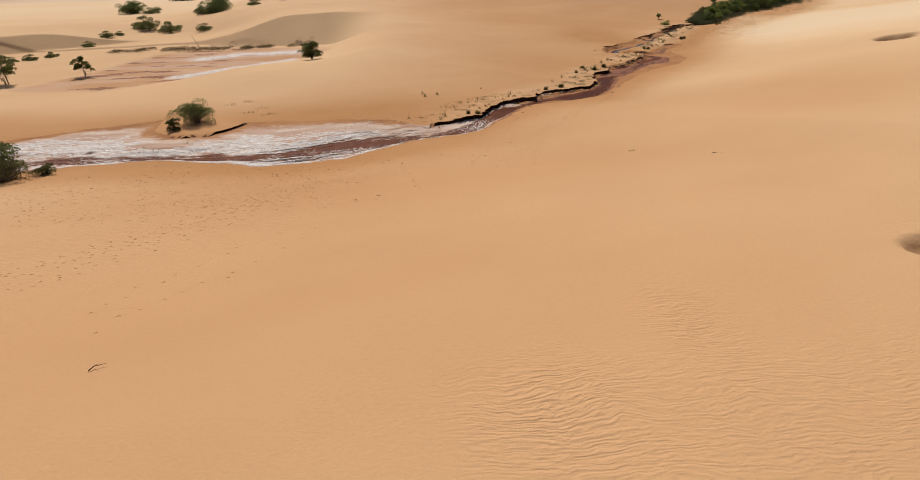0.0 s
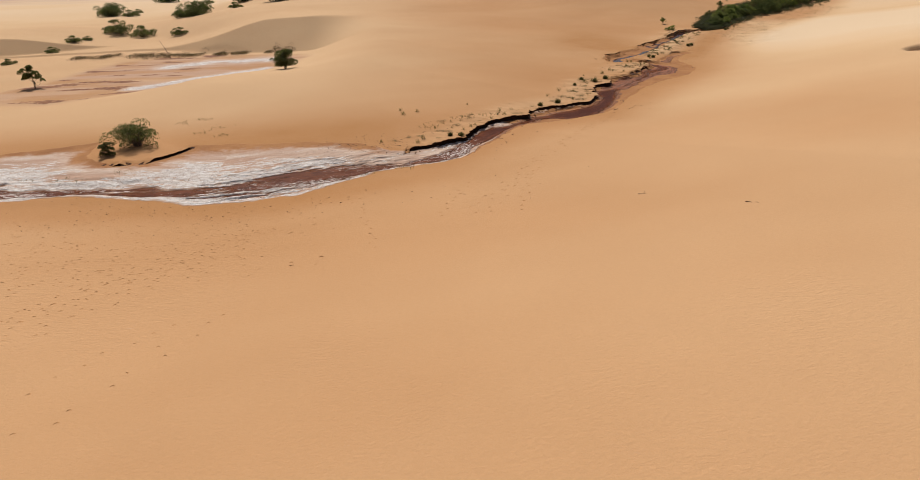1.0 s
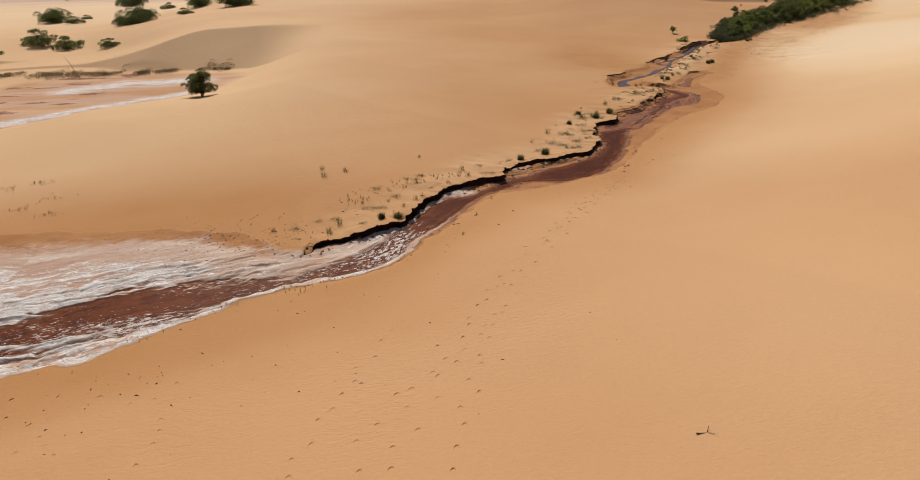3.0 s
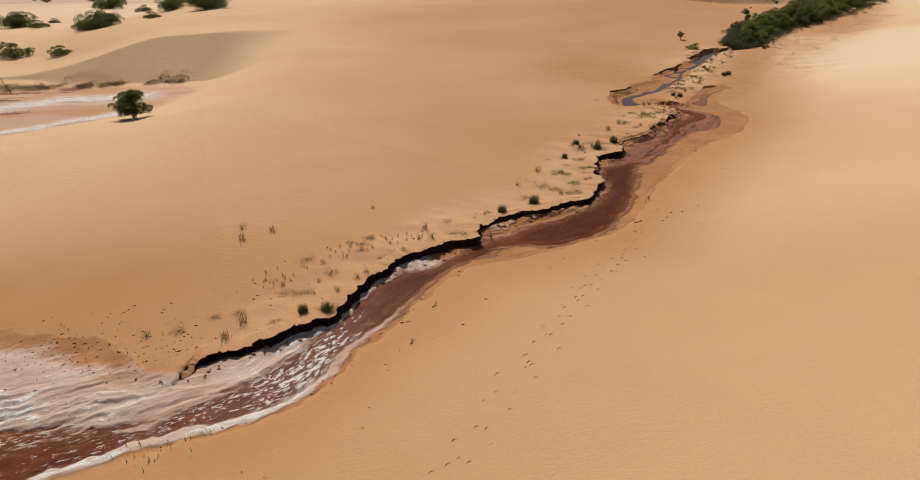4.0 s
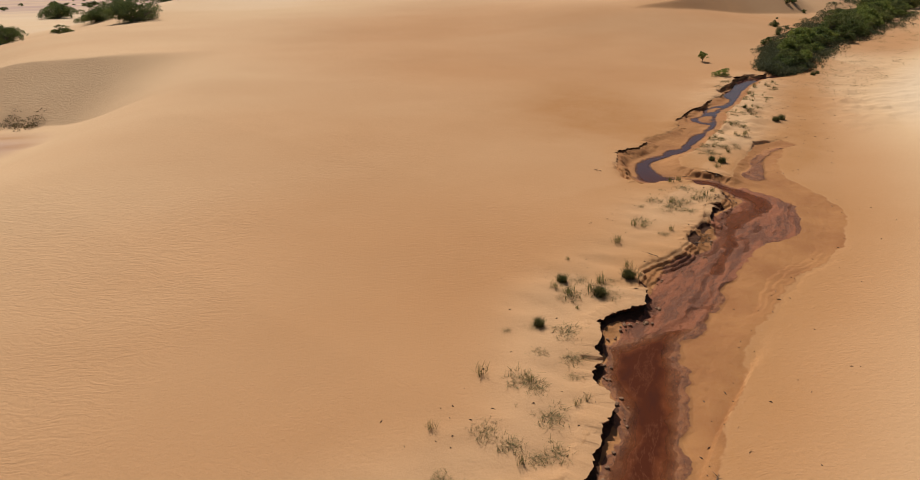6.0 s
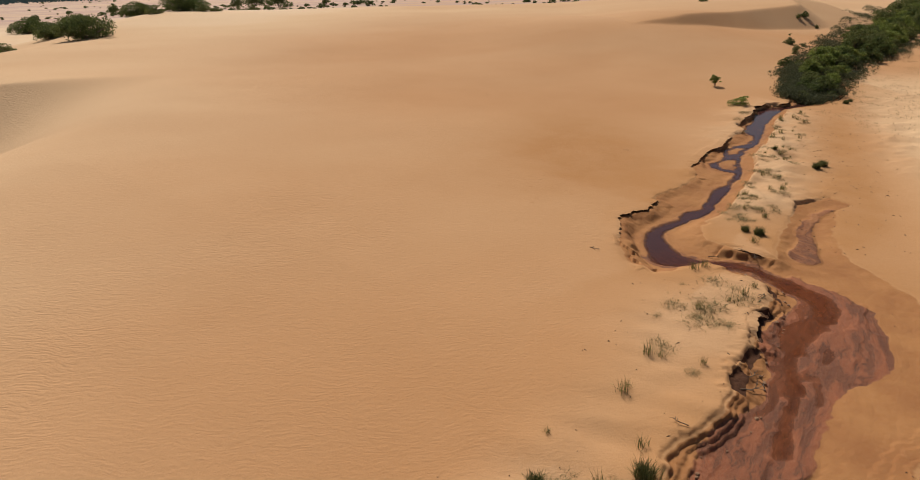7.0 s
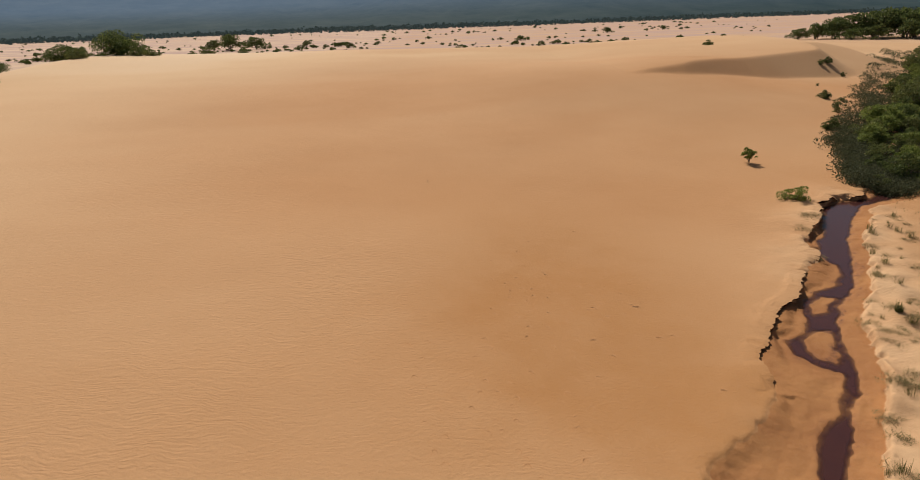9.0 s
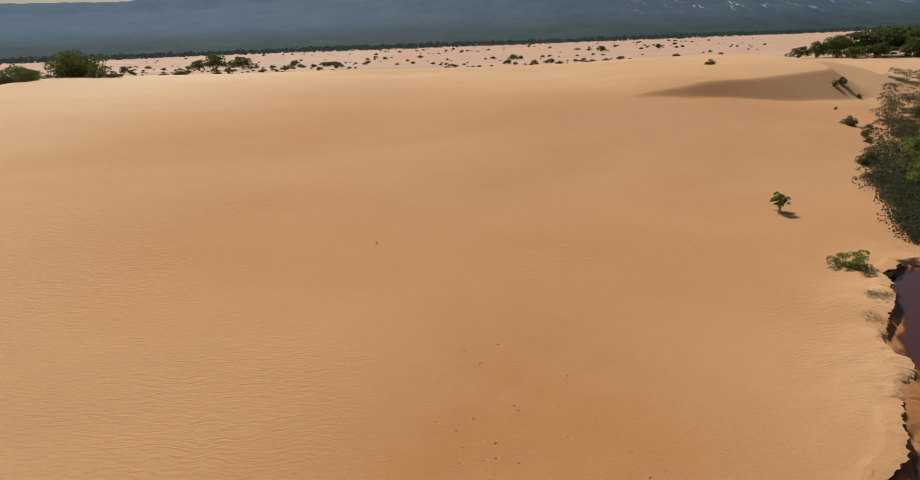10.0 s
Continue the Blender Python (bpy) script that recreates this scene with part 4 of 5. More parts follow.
                faces.append((a, a + n, a + n + 1, a + 1))
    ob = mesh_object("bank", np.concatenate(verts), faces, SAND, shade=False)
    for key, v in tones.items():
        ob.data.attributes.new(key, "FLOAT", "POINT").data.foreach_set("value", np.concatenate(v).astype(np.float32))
    return tagged(ob, "undercut bank of dark soil and painted shade under a broken pale crust", "bank", kind="structure")


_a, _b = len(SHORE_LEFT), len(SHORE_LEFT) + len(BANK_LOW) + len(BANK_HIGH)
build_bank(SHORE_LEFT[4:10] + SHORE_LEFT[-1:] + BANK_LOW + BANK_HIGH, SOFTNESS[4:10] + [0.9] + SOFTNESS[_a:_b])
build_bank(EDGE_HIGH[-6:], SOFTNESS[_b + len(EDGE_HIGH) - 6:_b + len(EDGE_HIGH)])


# ---- far hills ----
def hill_material():
    m, N, L, B = material("hazed_forest_slope", 0.95, 0.05)
    n = tex(N, L, "Noise", 0.014, 9, 0.72).outputs["Fac"]
    c = mix(N, L, ramp(N, L, n, 0.35, 0.65), (0.010, 0.019, 0.016), (0.034, 0.042, 0.034))
    a = N.new("ShaderNodeAttribute")
    a.attribute_name = "rock"
    streak = tex(N, L, "Noise", 0.045, 6, 0.75, stretch=(1, 0.25, 0.3)).outputs["Fac"]
    f = calc(N, L, "MULTIPLY", a.outputs["Fac"], ramp(N, L, streak, 0.575, 0.63))
    c = mix(N, L, f, c, (0.36, 0.33, 0.32))
    L.new(c, B.inputs["Base Color"])
    # blue emission paints distance haze over the slopes, weaker at the foot
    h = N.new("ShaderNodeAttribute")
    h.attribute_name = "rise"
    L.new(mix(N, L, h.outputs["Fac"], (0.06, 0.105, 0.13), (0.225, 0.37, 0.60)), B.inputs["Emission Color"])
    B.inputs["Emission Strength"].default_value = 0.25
    return m


def build_hills():
    """A tableland: foot slope, wooded talus, a broken cliff band and a flat top, on an arc round the far plain."""
    nu, nv = 420, 60
    az = np.linspace(-62, 66, nu)                      # degrees from +y, to the right
    t = np.linspace(0, 1, nv)
    A, T = np.meshgrid(az, t)
    foot = 820 + 0 * A + 380 * smooth(10, 42, A) + 90 * fbm(A / 7, A * 0 + 3, 3)
    top = 112 + 150 * smooth(-23, 30, A) + 10 * fbm(A / 9, A * 0 + 8, 3)
    gully = fbm(A / 2.2, T * 2.0 + 4, 4)
    dist = foot + 1500 * T + 260 * gully * T * (1 - T) * 2
    rise = np.where(T < 0.5, 0.68 * (T / 0.5) ** 1.5, np.where(T < 0.6, 0.68 + 0.3 * smooth(0.5, 0.6, T), 0.98 + 0.02 * T))
    z = top * rise * (1 + 0.35 * gully * (T < 0.55)) - 3 * (1 - smooth(0, 0.05, T))
    z += 5 * fbm(A * 3, T * 40, 3) * smooth(0, 0.2, T)
    rock = np.maximum(smooth(0.49, 0.53, T) * smooth(0.63, 0.59, T) * smooth(-4, 16, A), smooth(0.17, 0.20, T + 0.05 * fbm(A / 3, A * 0 + 5, 3)) * smooth(0.36, 0.26, T) * smooth(17, 25, A))
    X, Y = dist * np.sin(np.radians(A)), dist * np.cos(np.radians(A))
    me = bpy.data.meshes.new("backdrop_hills")
    i = (np.arange(nv - 1)[:, None] * nu + np.arange(nu - 1)[None]).ravel()
    me.from_pydata(np.stack([X, Y, z], -1).reshape(-1, 3).tolist(), [], np.stack([i, i + 1, i + nu + 1, i + nu], -1).tolist())
    me.polygons.foreach_set("use_smooth", [True] * len(me.polygons))
    me.attributes.new("rock", "FLOAT", "POINT").data.foreach_set("value", rock.astype(np.float32).ravel())
    # amount of painted haze: more with height, less to the right
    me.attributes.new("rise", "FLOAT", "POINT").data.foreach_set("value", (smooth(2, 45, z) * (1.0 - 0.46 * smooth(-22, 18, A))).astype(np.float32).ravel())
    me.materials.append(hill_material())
    return tagged(new("backdrop_hills", me), "wooded tableland with pale cliffs, glowing blue to stand for haze", "hills", kind="structure")


build_hills()


# ---- plants ----
def place(x, y, sink=0.05, turn=0.0, size=1.0, tilt=0.0):
    return pose(x, y, gz(x, y) - sink, tilt, 0, turn) @ Matrix.Scale(size, 4)


def shrub(name, seed, width, height, leaves, leaf, mat, stems=5, clumps=26, trunk_h=0.15, spread=1.0, lift=0.0, label="", category="shrub"):
    """A many-stemmed shrub or small tree: tapered stems and limbs, and a crown of loose leaf clumps."""
    rng = np.random.RandomState(seed)
    root = new(name)
    tagged(root, label, category)
    verts, faces = [], []
    centres, radii = [], []
    for k in range(clumps):
        a = rng.rand() * 2 * math.pi
        q = rng.rand() ** 0.6
        h = height * (lift + (1 - lift) * (0.06 + 0.84 * rng.rand() ** 0.9) * (1 - 0.45 * q * q))
        centres.append((math.cos(a) * q * width * 0.42 * (1 + 0.3 * rng.randn()), math.sin(a) * q * width * 0.42 * (1 + 0.3 * rng.randn()), h))
        radii.append(width * (0.09 + 0.10 * rng.rand()))
    for k in range(stems):
        a = 2 * math.pi * (k + rng.rand()) / stems
        c = np.array(centres[k % clumps])
        b = np.array([math.cos(a) * 0.05 * width, math.sin(a) * 0.05 * width, -0.1])
        m = b * 0.4 + c * 0.6 + np.array([0, 0, 0.08 * height]) + rng.randn(3) * 0.03 * width
        r = 0.013 * width * (0.7 + 0.6 * rng.rand())
        tube(verts, faces, [b, b * 0.75 + m * 0.25 + np.array([0, 0, trunk_h * height * 0.4]), m, c], [r * 1.3, r, r * 0.7, r * 0.25], 6)
        for j in range(3):
            e = np.array(centres[rng.randint(clumps)])
            s = b * 0.5 + m * 0.5
            tube(verts, faces, [s, s * 0.5 + e * 0.5 + np.array([0, 0, -0.03 * height]), e], [r * 0.5, r * 0.35, r * 0.12], 4)
    mesh_object("trunk", verts, faces, BARK, root, shade=True)
    quad_object("crown", leaf_quads(rng, centres, radii, leaves, leaf), mat, root)
    return root


def grass_tuft(name, seed, blades, height, spread, mat, label, thick=1.0):
    rng = np.random.RandomState(seed)
    n = blades
    a = rng.rand(n) * 2 * math.pi
    r = spread * 0.5 * rng.rand(n) ** 0.9
    a2 = rng.rand(n) * 2 * math.pi
    base = np.stack([np.cos(a) * r, np.sin(a) * r, np.full(n, -0.03)], 1)
    lean = np.minimum(rng.rand(n) ** 1.3 * 0.75 * spread, 0.25)
    h = height * (0.5 + 0.6 * rng.rand(n))
    out = np.stack([np.cos(a2), np.sin(a2), np.zeros(n)], 1)
    mid = base + out * (lean * 0.35)[:, None] + np.stack([0 * h, 0 * h, h * 0.6], 1)
    tip = base + out * lean[:, None] + np.stack([0 * h, 0 * h, h], 1)
    side = np.cross(out, np.array([0, 0, 1.0])) * (0.003 + 0.004 * rng.rand(n))[:, None] * thick
    q1 = np.stack([base - side, base + side, mid + side * 0.8, mid - side * 0.8], 1)
    q2 = np.stack([mid - side * 0.8, mid + side * 0.8, tip + side * 0.15, tip - side * 0.15], 1)
    ob = quad_object(name, np.concatenate([q1, q2]), mat)
    return tagged(ob, label, "grass")


def put_copies(proto, spots, group, rng, sink=0.05, label=""):
    """First spot takes the model itself, the rest copies of it."""
    for k, (x, y, s) in enumerate(spots):
        m = place(x, y, sink, rng.rand() * 360, s)
        ob = copy_thing(proto, m) if k else proto
        if not k:
            continue
        ob["group"] = group
        if label:
            ob["label"] = label
    if spots:
        x, y, s = spots[0]
        proto.matrix_basis = place(x, y, sink, rng.rand() * 360, s)
        proto["group"] = group


rng = np.random.RandomState(3)

# single trees and bushes, each with a shape of its own
tree = shrub("tree", 11, 2.5, 2.75, 9000, 0.13, LEAF, stems=6, clumps=80, trunk_h=0.3, lift=0.07, label="round green small tree on a root mound beside the salt pan", category="tree")
tree.matrix_basis = place(-15.4, 79.2, size=0.9)
tree = shrub("tree", 12, 1.9, 2.5, 3600, 0.14, LEAF, stems=3, clumps=26, trunk_h=0.6, lift=0.34, label="small green tree with a bare trunk on the pan", category="tree")
tree.matrix_basis = place(-42.2, 76.7)
tree = shrub("tree", 13, 3.0, 3.3, 4200, 0.15, LEAF, stems=4, clumps=30, trunk_h=0.5, lift=0.30, label="leafy dark tree at the edge of the pan", category="tree")
tree.matrix_basis = place(-49.4, 73.4)
bush = shrub("bush", 14, 4.5, 1.9, 6000, 0.12, LEAF, stems=16, clumps=44, label="spreading green bush on the sandy islet", category="bush")
bush.matrix_basis = place(-19.7, 50.4, size=0.86)
bush = shrub("bush", 15, 1.5, 0.9, 1500, 0.11, LEAF_OLIVE, stems=8, clumps=16, label="low olive bush under a larger one on the islet", category="bush")
bush.matrix_basis = place(-21.0, 48.6)
bush = shrub("bush", 16, 3.6, 2.4, 6500, 0.13, LEAF, stems=10, clumps=50, label="wide dark green bush beside the salt pan", category="bush")
bush.matrix_basis = place(-29.0, 39.4)
bush = shrub("bush", 17, 3.2, 1.2, 2600, 0.10, LEAF_DEAD, stems=16, clumps=26, label="half-dead brown scrub at the foot of a bush", category="bush")
bush.matrix_basis = place(-27.6, 37.9)
bush = shrub("bush", 20, 1.6, 0.7, 1300, 0.10, LEAF_OLIVE, stems=8, clumps=16, label="low reddish-green scrub beside a wide bush", category="bush")
bush.matrix_basis = place(-25.8, 39.5)
sapling = shrub("sapling", 18, 1.0, 1.25, 2600, 0.075, LEAF_BRIGHT, stems=5, clumps=30, trunk_h=0.5, lift=0.25, label="thin leafy sapling alone on smooth sand", category="sapling")
sapling.matrix_basis = place(40.4, 114.8)
sapling = shrub("sapling", 19, 1.5, 0.8, 2600, 0.07, LEAF_BRIGHT, stems=7, clumps=26, label="low olive bush leaning over sand above the brook", category="bush")
sapling.matrix_basis = place(38.9, 106.9)

# larger bushes on the dunes' tops and behind the pan
big = shrub("bush", 21, 7.0, 3.1, 9000, 0.22, LEAF_DARK, stems=9, clumps=60, label="large dark green bush on a dune crest", category="bush")
put_copies(big, [(-31.8, 187.0, 1.25), (-30.7, 146.5, 0.95), (-45.1, 138.0, 0.85), (-48.6, 139.5, 0.55), (-41.0, 157.0, 0.75), (-75.0, 165.0, 0.95), (-40.5, 186.0, 0.85), (-44.0, 171.0, 0.8), (-84.0, 224.0, 1.2)], "dune crest bushes", rng, 0.2)
mid_bush = shrub("bush", 22, 3.6, 1.9, 2600, 0.18, LEAF, stems=7, clumps=30, label="rounded green bush on pale sand", category="bush")
put_copies(mid_bush, [(-53.3, 121.2, 1.35), (-48.3, 119.1, 1.1), (-41.5, 118.0, 0.75), (-38.5, 141.0, 0.7), (-33.0, 176.0, 0.9), (-25.8, 213.0, 0.9), (-29.5, 214.0, 0.6), (-19.0, 214.0, 0.55), (-27.0, 182.5, 0.8), (-25.0, 183.5, 0.6),
                      (-60.2, 91.4, 0.5), (-58.0, 92.8, 0.55), (-56.6, 95.4, 0.5), (-56.2, 105.5, 0.55), (-55.0, 109.8, 0.65), (-54.3, 112.9, 0.45), (-68.7, 160.5, 0.9), (-72.0, 172.5, 0.6),
                      (-0.9, 268.0, 1.0), (2.2, 266.0, 0.9), (-10.0, 232.0, 0.5), (30.0, 262.0, 0.9), (66.4, 179.8, 0.5), (-60.0, 190.0, 0.9), (-4.0, 240.0, 0.45)], "rounded dune bushes", rng, 0.12)

# thicket along the upper brook
LEFT_T = [(44.6, 109.5), (46.2, 114), (50, 121), (55.5, 128.5), (64.5, 139.3), (79, 159), (94, 177), (118, 207)]
RIGHT_T = [(45.6, 107.8), (48.5, 110.2), (53, 115), (60, 123.5), (70, 131.5), (86, 147), (102, 165), (130, 192)]
thick = [shrub("thicket_shrub", 30 + k, 3.2, 2.1 + 0.3 * k, 2600, 0.19, (LEAF_DARK, LEAF_BRIGHT, LEAF)[k], stems=6, clumps=32,
               label=("dense dark green shrub in the brookside thicket", "bright green leafy shrub in the brookside thicket", "tall green shrub in the brookside thicket")[k]) for k in range(3)]


def thicket_spot(rs, lo=0.0, hi=1.0, power=1.15):
    t, u = rs.rand() ** power * (len(LEFT_T) - 1.001), lo + (hi - lo) * rs.rand()
    i = int(t)
    a = Vector(LEFT_T[i]).lerp(Vector(LEFT_T[i + 1]), t - i)
    b = Vector(RIGHT_T[i]).lerp(Vector(RIGHT_T[i + 1]), t - i)
    return a.lerp(b, u), t


spots, taken, tries = [[], [], []], [], 0
rt = np.random.RandomState(5)
while sum(map(len, spots)) < 120 and tries < 8000:
    tries += 1
    p, t = thicket_spot(rt, 0.40, 0.86)
    if any((p - q).length < 1.75 for q in taken):
        continue
    taken.append(p)
    size = (0.42 + 0.70 * rt.rand() ** 1.2) * (0.45 if t < 0.5 else 0.8 if t < 1.2 else 1.0) * (1.0 + 0.12 * max(0, t - 3))
    spots[rt.choice(3, p=(0.25, 0.45, 0.30))].append((p.x, p.y, size))
for proto, some in zip(thick, spots):
    put_copies(proto, some, "brookside thicket", rt, 0.12)


for k, (x, y, s) in enumerate([(75.2, 162.5, 0.62), (76.8, 163.5, 0.55), (77.6, 161.0, 0.5), (66.5, 149.1, 0.3), (59.7, 137.2, 0.5), (58.1, 132.8, 0.62), (56.6, 130.5, 0.5), (52.0, 124.0, 0.55), (61.0, 136.2, 0.45)]):
    ob = copy_thing(thick[(2, 0, 2)[k % 3]], place(x, y, 0.1, 77 * k, s))
    ob["label"], ob["group"] = "upright green bush on sand beside the thicket", "thicket edge bushes"


def blades(name, spots, height, width, mat, seed, label):
    """Many loose bent blades as one undergrowth mesh."""
    rs = np.random.RandomState(seed)
    xy = np.asarray(spots)
    n = len(xy)
    z = terrain(xy[:, 0], xy[:, 1])[0]
    base = np.stack([xy[:, 0], xy[:, 1], z - 0.02], 1)
    a = rs.rand(n) * 2 * math.pi
    out = np.stack([np.cos(a), np.sin(a), np.zeros(n)], 1)
    h = height * (0.5 + 0.7 * rs.rand(n))
    lean = (h * (0.2 + 0.6 * rs.rand(n)))[:, None]
    up = np.stack([0 * h, 0 * h, h], 1)
    mid, tip = base + out * lean * 0.35 + up * 0.6, base + out * lean + up
    side = np.cross(out, np.array([0, 0, 1.0])) * (width * (0.6 + 0.8 * rs.rand(n)))[:, None]
    q1 = np.stack([base - side, base + side, mid + side * 0.8, mid - side * 0.8], 1)
    q2 = np.stack([mid - side * 0.8, mid + side * 0.8, tip + side * 0.15, tip - side * 0.15], 1)
    ob = quad_object(name, np.concatenate([q1, q2]), mat)
    return tagged(ob, label, "grass", kind="stuff")


def low_scrub(name, spots, radius, leaves, leaf, mat, seed, label):
    """A low uneven mat of leafy clumps, too many to count."""
    rs = np.random.RandomState(seed)
    xy = np.asarray(spots)
    rad = radius * (0.45 + 0.9 * rs.rand(len(xy)))
    c = np.column_stack([xy, terrain(xy[:, 0], xy[:, 1])[0] + 0.12 * rad])
    ob = quad_object(name, leaf_quads(rs, c, rad, leaves, leaf, 0.62), mat)
    return tagged(ob, label, "scrub", kind="stuff")


under = []
for k in range(1300):
    p, t = thicket_spot(rt, *((0.0, 0.5), (0.0, 0.5), (0.62, 1.10))[k % 3], 1.25)
    under.append((p.x + 0.35 * rt.randn(), p.y + 0.35 * rt.randn()))
low_scrub("undergrowth", under, 0.74, 120000, 0.13, UNDER, 61, "dark grey-green undergrowth at the thicket's foot")
sprigs = []
for k in range(260):
    c = (44 + 42 * rt.rand() ** 1.3, 0.0)
    y = 96 + 0.95 * (c[0] - 44) + 11 * rt.rand()
    for j in range(rt.randint(6, 22)):
        sprigs.append((c[0] + 0.35 * rt.randn(), y + 0.35 * rt.randn()))
blades("dry_sprigs", sprigs, 0.11, 0.012, GRASS_DRY, 62, "scattered dry sprigs on pale sand beside the thicket")

# grass
GRASS_GREEN = leaf_material("tuft_grass", (0.042, 0.048, 0.015), (0.17, 0.155, 0.052))
tufts = [grass_tuft("grass_tuft", 40, 420, 0.38, 0.48, GRASS_GREEN, "dense dark green grass tuft on the pale sand bank", 1.3),
         grass_tuft("grass_tuft", 41, 46, 0.38, 0.42, GRASS, "thin upright olive grass tuft above the cut bank", 1.25),
         grass_tuft("grass_tuft", 42, 170, 0.10, 0.95, GRASS_DRY, "sprawling straw-coloured grass tuft on sand", 1.4),
         grass_tuft("seedling", 43, 7, 0.22, 0.14, GRASS, "thin brown-green seedling on the dune's foot", 1.2)]
tuft_spots = [[(12.1, 59.9, 1.0), (10.4, 58.8, 0.85), (3.3, 50.7, 0.9), (2.5, 50.5, 0.7), (18.7, 69.3, 1.0), (17.4, 68.3, 0.9), (16.3, 69.3, 0.8), (36.0, 91.0, 1.0), (35.4, 90.6, 0.9), (30.8, 89.5, 0.5), (27.9, 82.2, 0.9), (27.5, 82.6, 0.7), (47.7, 107.0, 0.9), (48.4, 107.5, 0.7), (15.0, 66.5, 0.7)],
              [(17.7, 69.1, 1.0), (17.2, 68.6, 1.0), (18.9, 69.2, 0.9), (19.0, 70.3, 0.8), (19.1, 72.3, 0.9), (20.4, 74.0, 0.9), (13.0, 64.2, 1.0), (16.4, 68.4, 1.0), (15.9, 68.8, 0.8), (24.4, 79.4, 0.8), (23.9, 79.2, 0.9), (24.8, 77.2, 0.9), (22.9, 76.3, 0.9), (11.6, 62.1, 0.7), (6.7, 57.0, 0.9), (6.5, 56.1, 0.8), (7.0, 55.9, 0.9), (4.2, 59.5, 0.5), (-1.1, 56.3, 0.9), (-1.4, 57.4, 0.8), (0.0, 57.1, 0.8), (4.1, 52.8, 0.7), (4.5, 53.2, 0.8), (5.9, 55.0, 0.8), (3.5, 51.8, 0.6), (0.5, 50.1, 0.9), (0.2, 49.2, 0.9), (27.3, 81.4, 0.9), (36.2, 96.9, 0.9), (31.5, 87.1, 0.7)],
              [(14.1, 63.8, 1.1), (12.9, 61.9, 0.9), (15.8, 66.0, 1.1), (15.7, 64.8, 1.0), (14.6, 62.4, 1.1), (14.5, 61.2, 0.9), (14.4, 63.4, 0.8), (23.1, 76.4, 1.5), (22.6, 75.6, 1.3), (23.2, 75.2, 1.0), (24.6, 76.9, 1.3), (22.1, 76.6, 0.9), (24.2, 78.2, 1.0), (16.3, 68.4, 1.3), (17.6, 68.4, 1.3), (20.9, 74.3, 1.0), (31.4, 90.2, 1.2), (8.0, 56.6, 0.9)], []]
rt = np.random.RandomState(6)
bank = [Vector(p) for p in BANK_LOW]
for k in range(70):
    t = rt.rand() * (len(bank) - 1.001)
    i = int(t)
    d = (bank[i + 1] - bank[i]).normalized()
    p = bank[i].lerp(bank[i + 1], t - i) + Vector((-d.y, d.x)) * (0.5 + 2.6 * rt.rand() ** 1.2)
    tuft_spots[rt.choice(3, p=(0.16, 0.54, 0.30)) + 1].append((p.x, p.y, 0.35 + 0.45 * rt.rand()))
for k in range(55):                       # a loose row of seedlings along the dune's foot
    u = rt.rand()
    tuft_spots[3].append((0.4 + 5.4 * u + 0.35 * rt.randn(), 52.4 + 4.2 * u + 0.4 * rt.randn(), 0.6 + 0.6 * rt.rand()))
for k in range(190):                      # grass on the hummocks beside the upper brook
    u = rt.rand()
    y = 83.5 + 21 * u
    x = 31.6 + 0.55 * (y - 91) + (-1.2 + 4.4 * rt.rand()) * (0.6 + 0.7 * u)
    tuft_spots[rt.choice(3, p=(0.02, 0.33, 0.65))].append((x, y, 0.35 + 0.6 * rt.rand()))
for k in (0, 1, 2, 3):                    # none stands in the brook's bed
    xy = np.array([p[:2] for p in tuft_spots[k]])
    dry = terrain(xy[:, 0], xy[:, 1])[1] < 0.25
    tuft_spots[k] = [p for p, ok in zip(tuft_spots[k], dry) if ok]
for proto, some in zip(tufts, tuft_spots):
    put_copies(proto, some, "bank grass tufts", rt, 0.0)


# ---- plain beyond the dunes ----
low_shrub = shrub("plain_shrub", 50, 2.6, 1.3, 900, 0.22, LEAF_DARK, stems=4, clumps=18, label="small dark shrub on the pink sandy plain")
rt = np.random.RandomState(9)
spots = []
while len(spots) < 290:
    y = 285 + 330 * rt.rand() ** 1.5
    x = (-0.55 + 1.15 * rt.rand()) * (y - 60)
    if fbm(np.array([x / 50.0]), np.array([y / 25.0]), 2)[0] < -0.06:
        continue
    spots.append((x, y, 0.35 + 0.9 * rt.rand() ** 2))
for k in range(70):
    spots.append((-150 + 150 * rt.rand(), 285 + 80 * rt.rand(), 0.4 + 1.0 * rt.rand() ** 2))
put_copies(low_shrub, spots, "shrubs of the plain", rt, 0.1)
plain_tree = shrub("plain_tree", 51, 7.0, 4.4, 2200, 0.42, LEAF_DARK, stems=5, clumps=36, trunk_h=0.3, lift=0.1, label="broad dark tree on the sandy plain", category="tree")
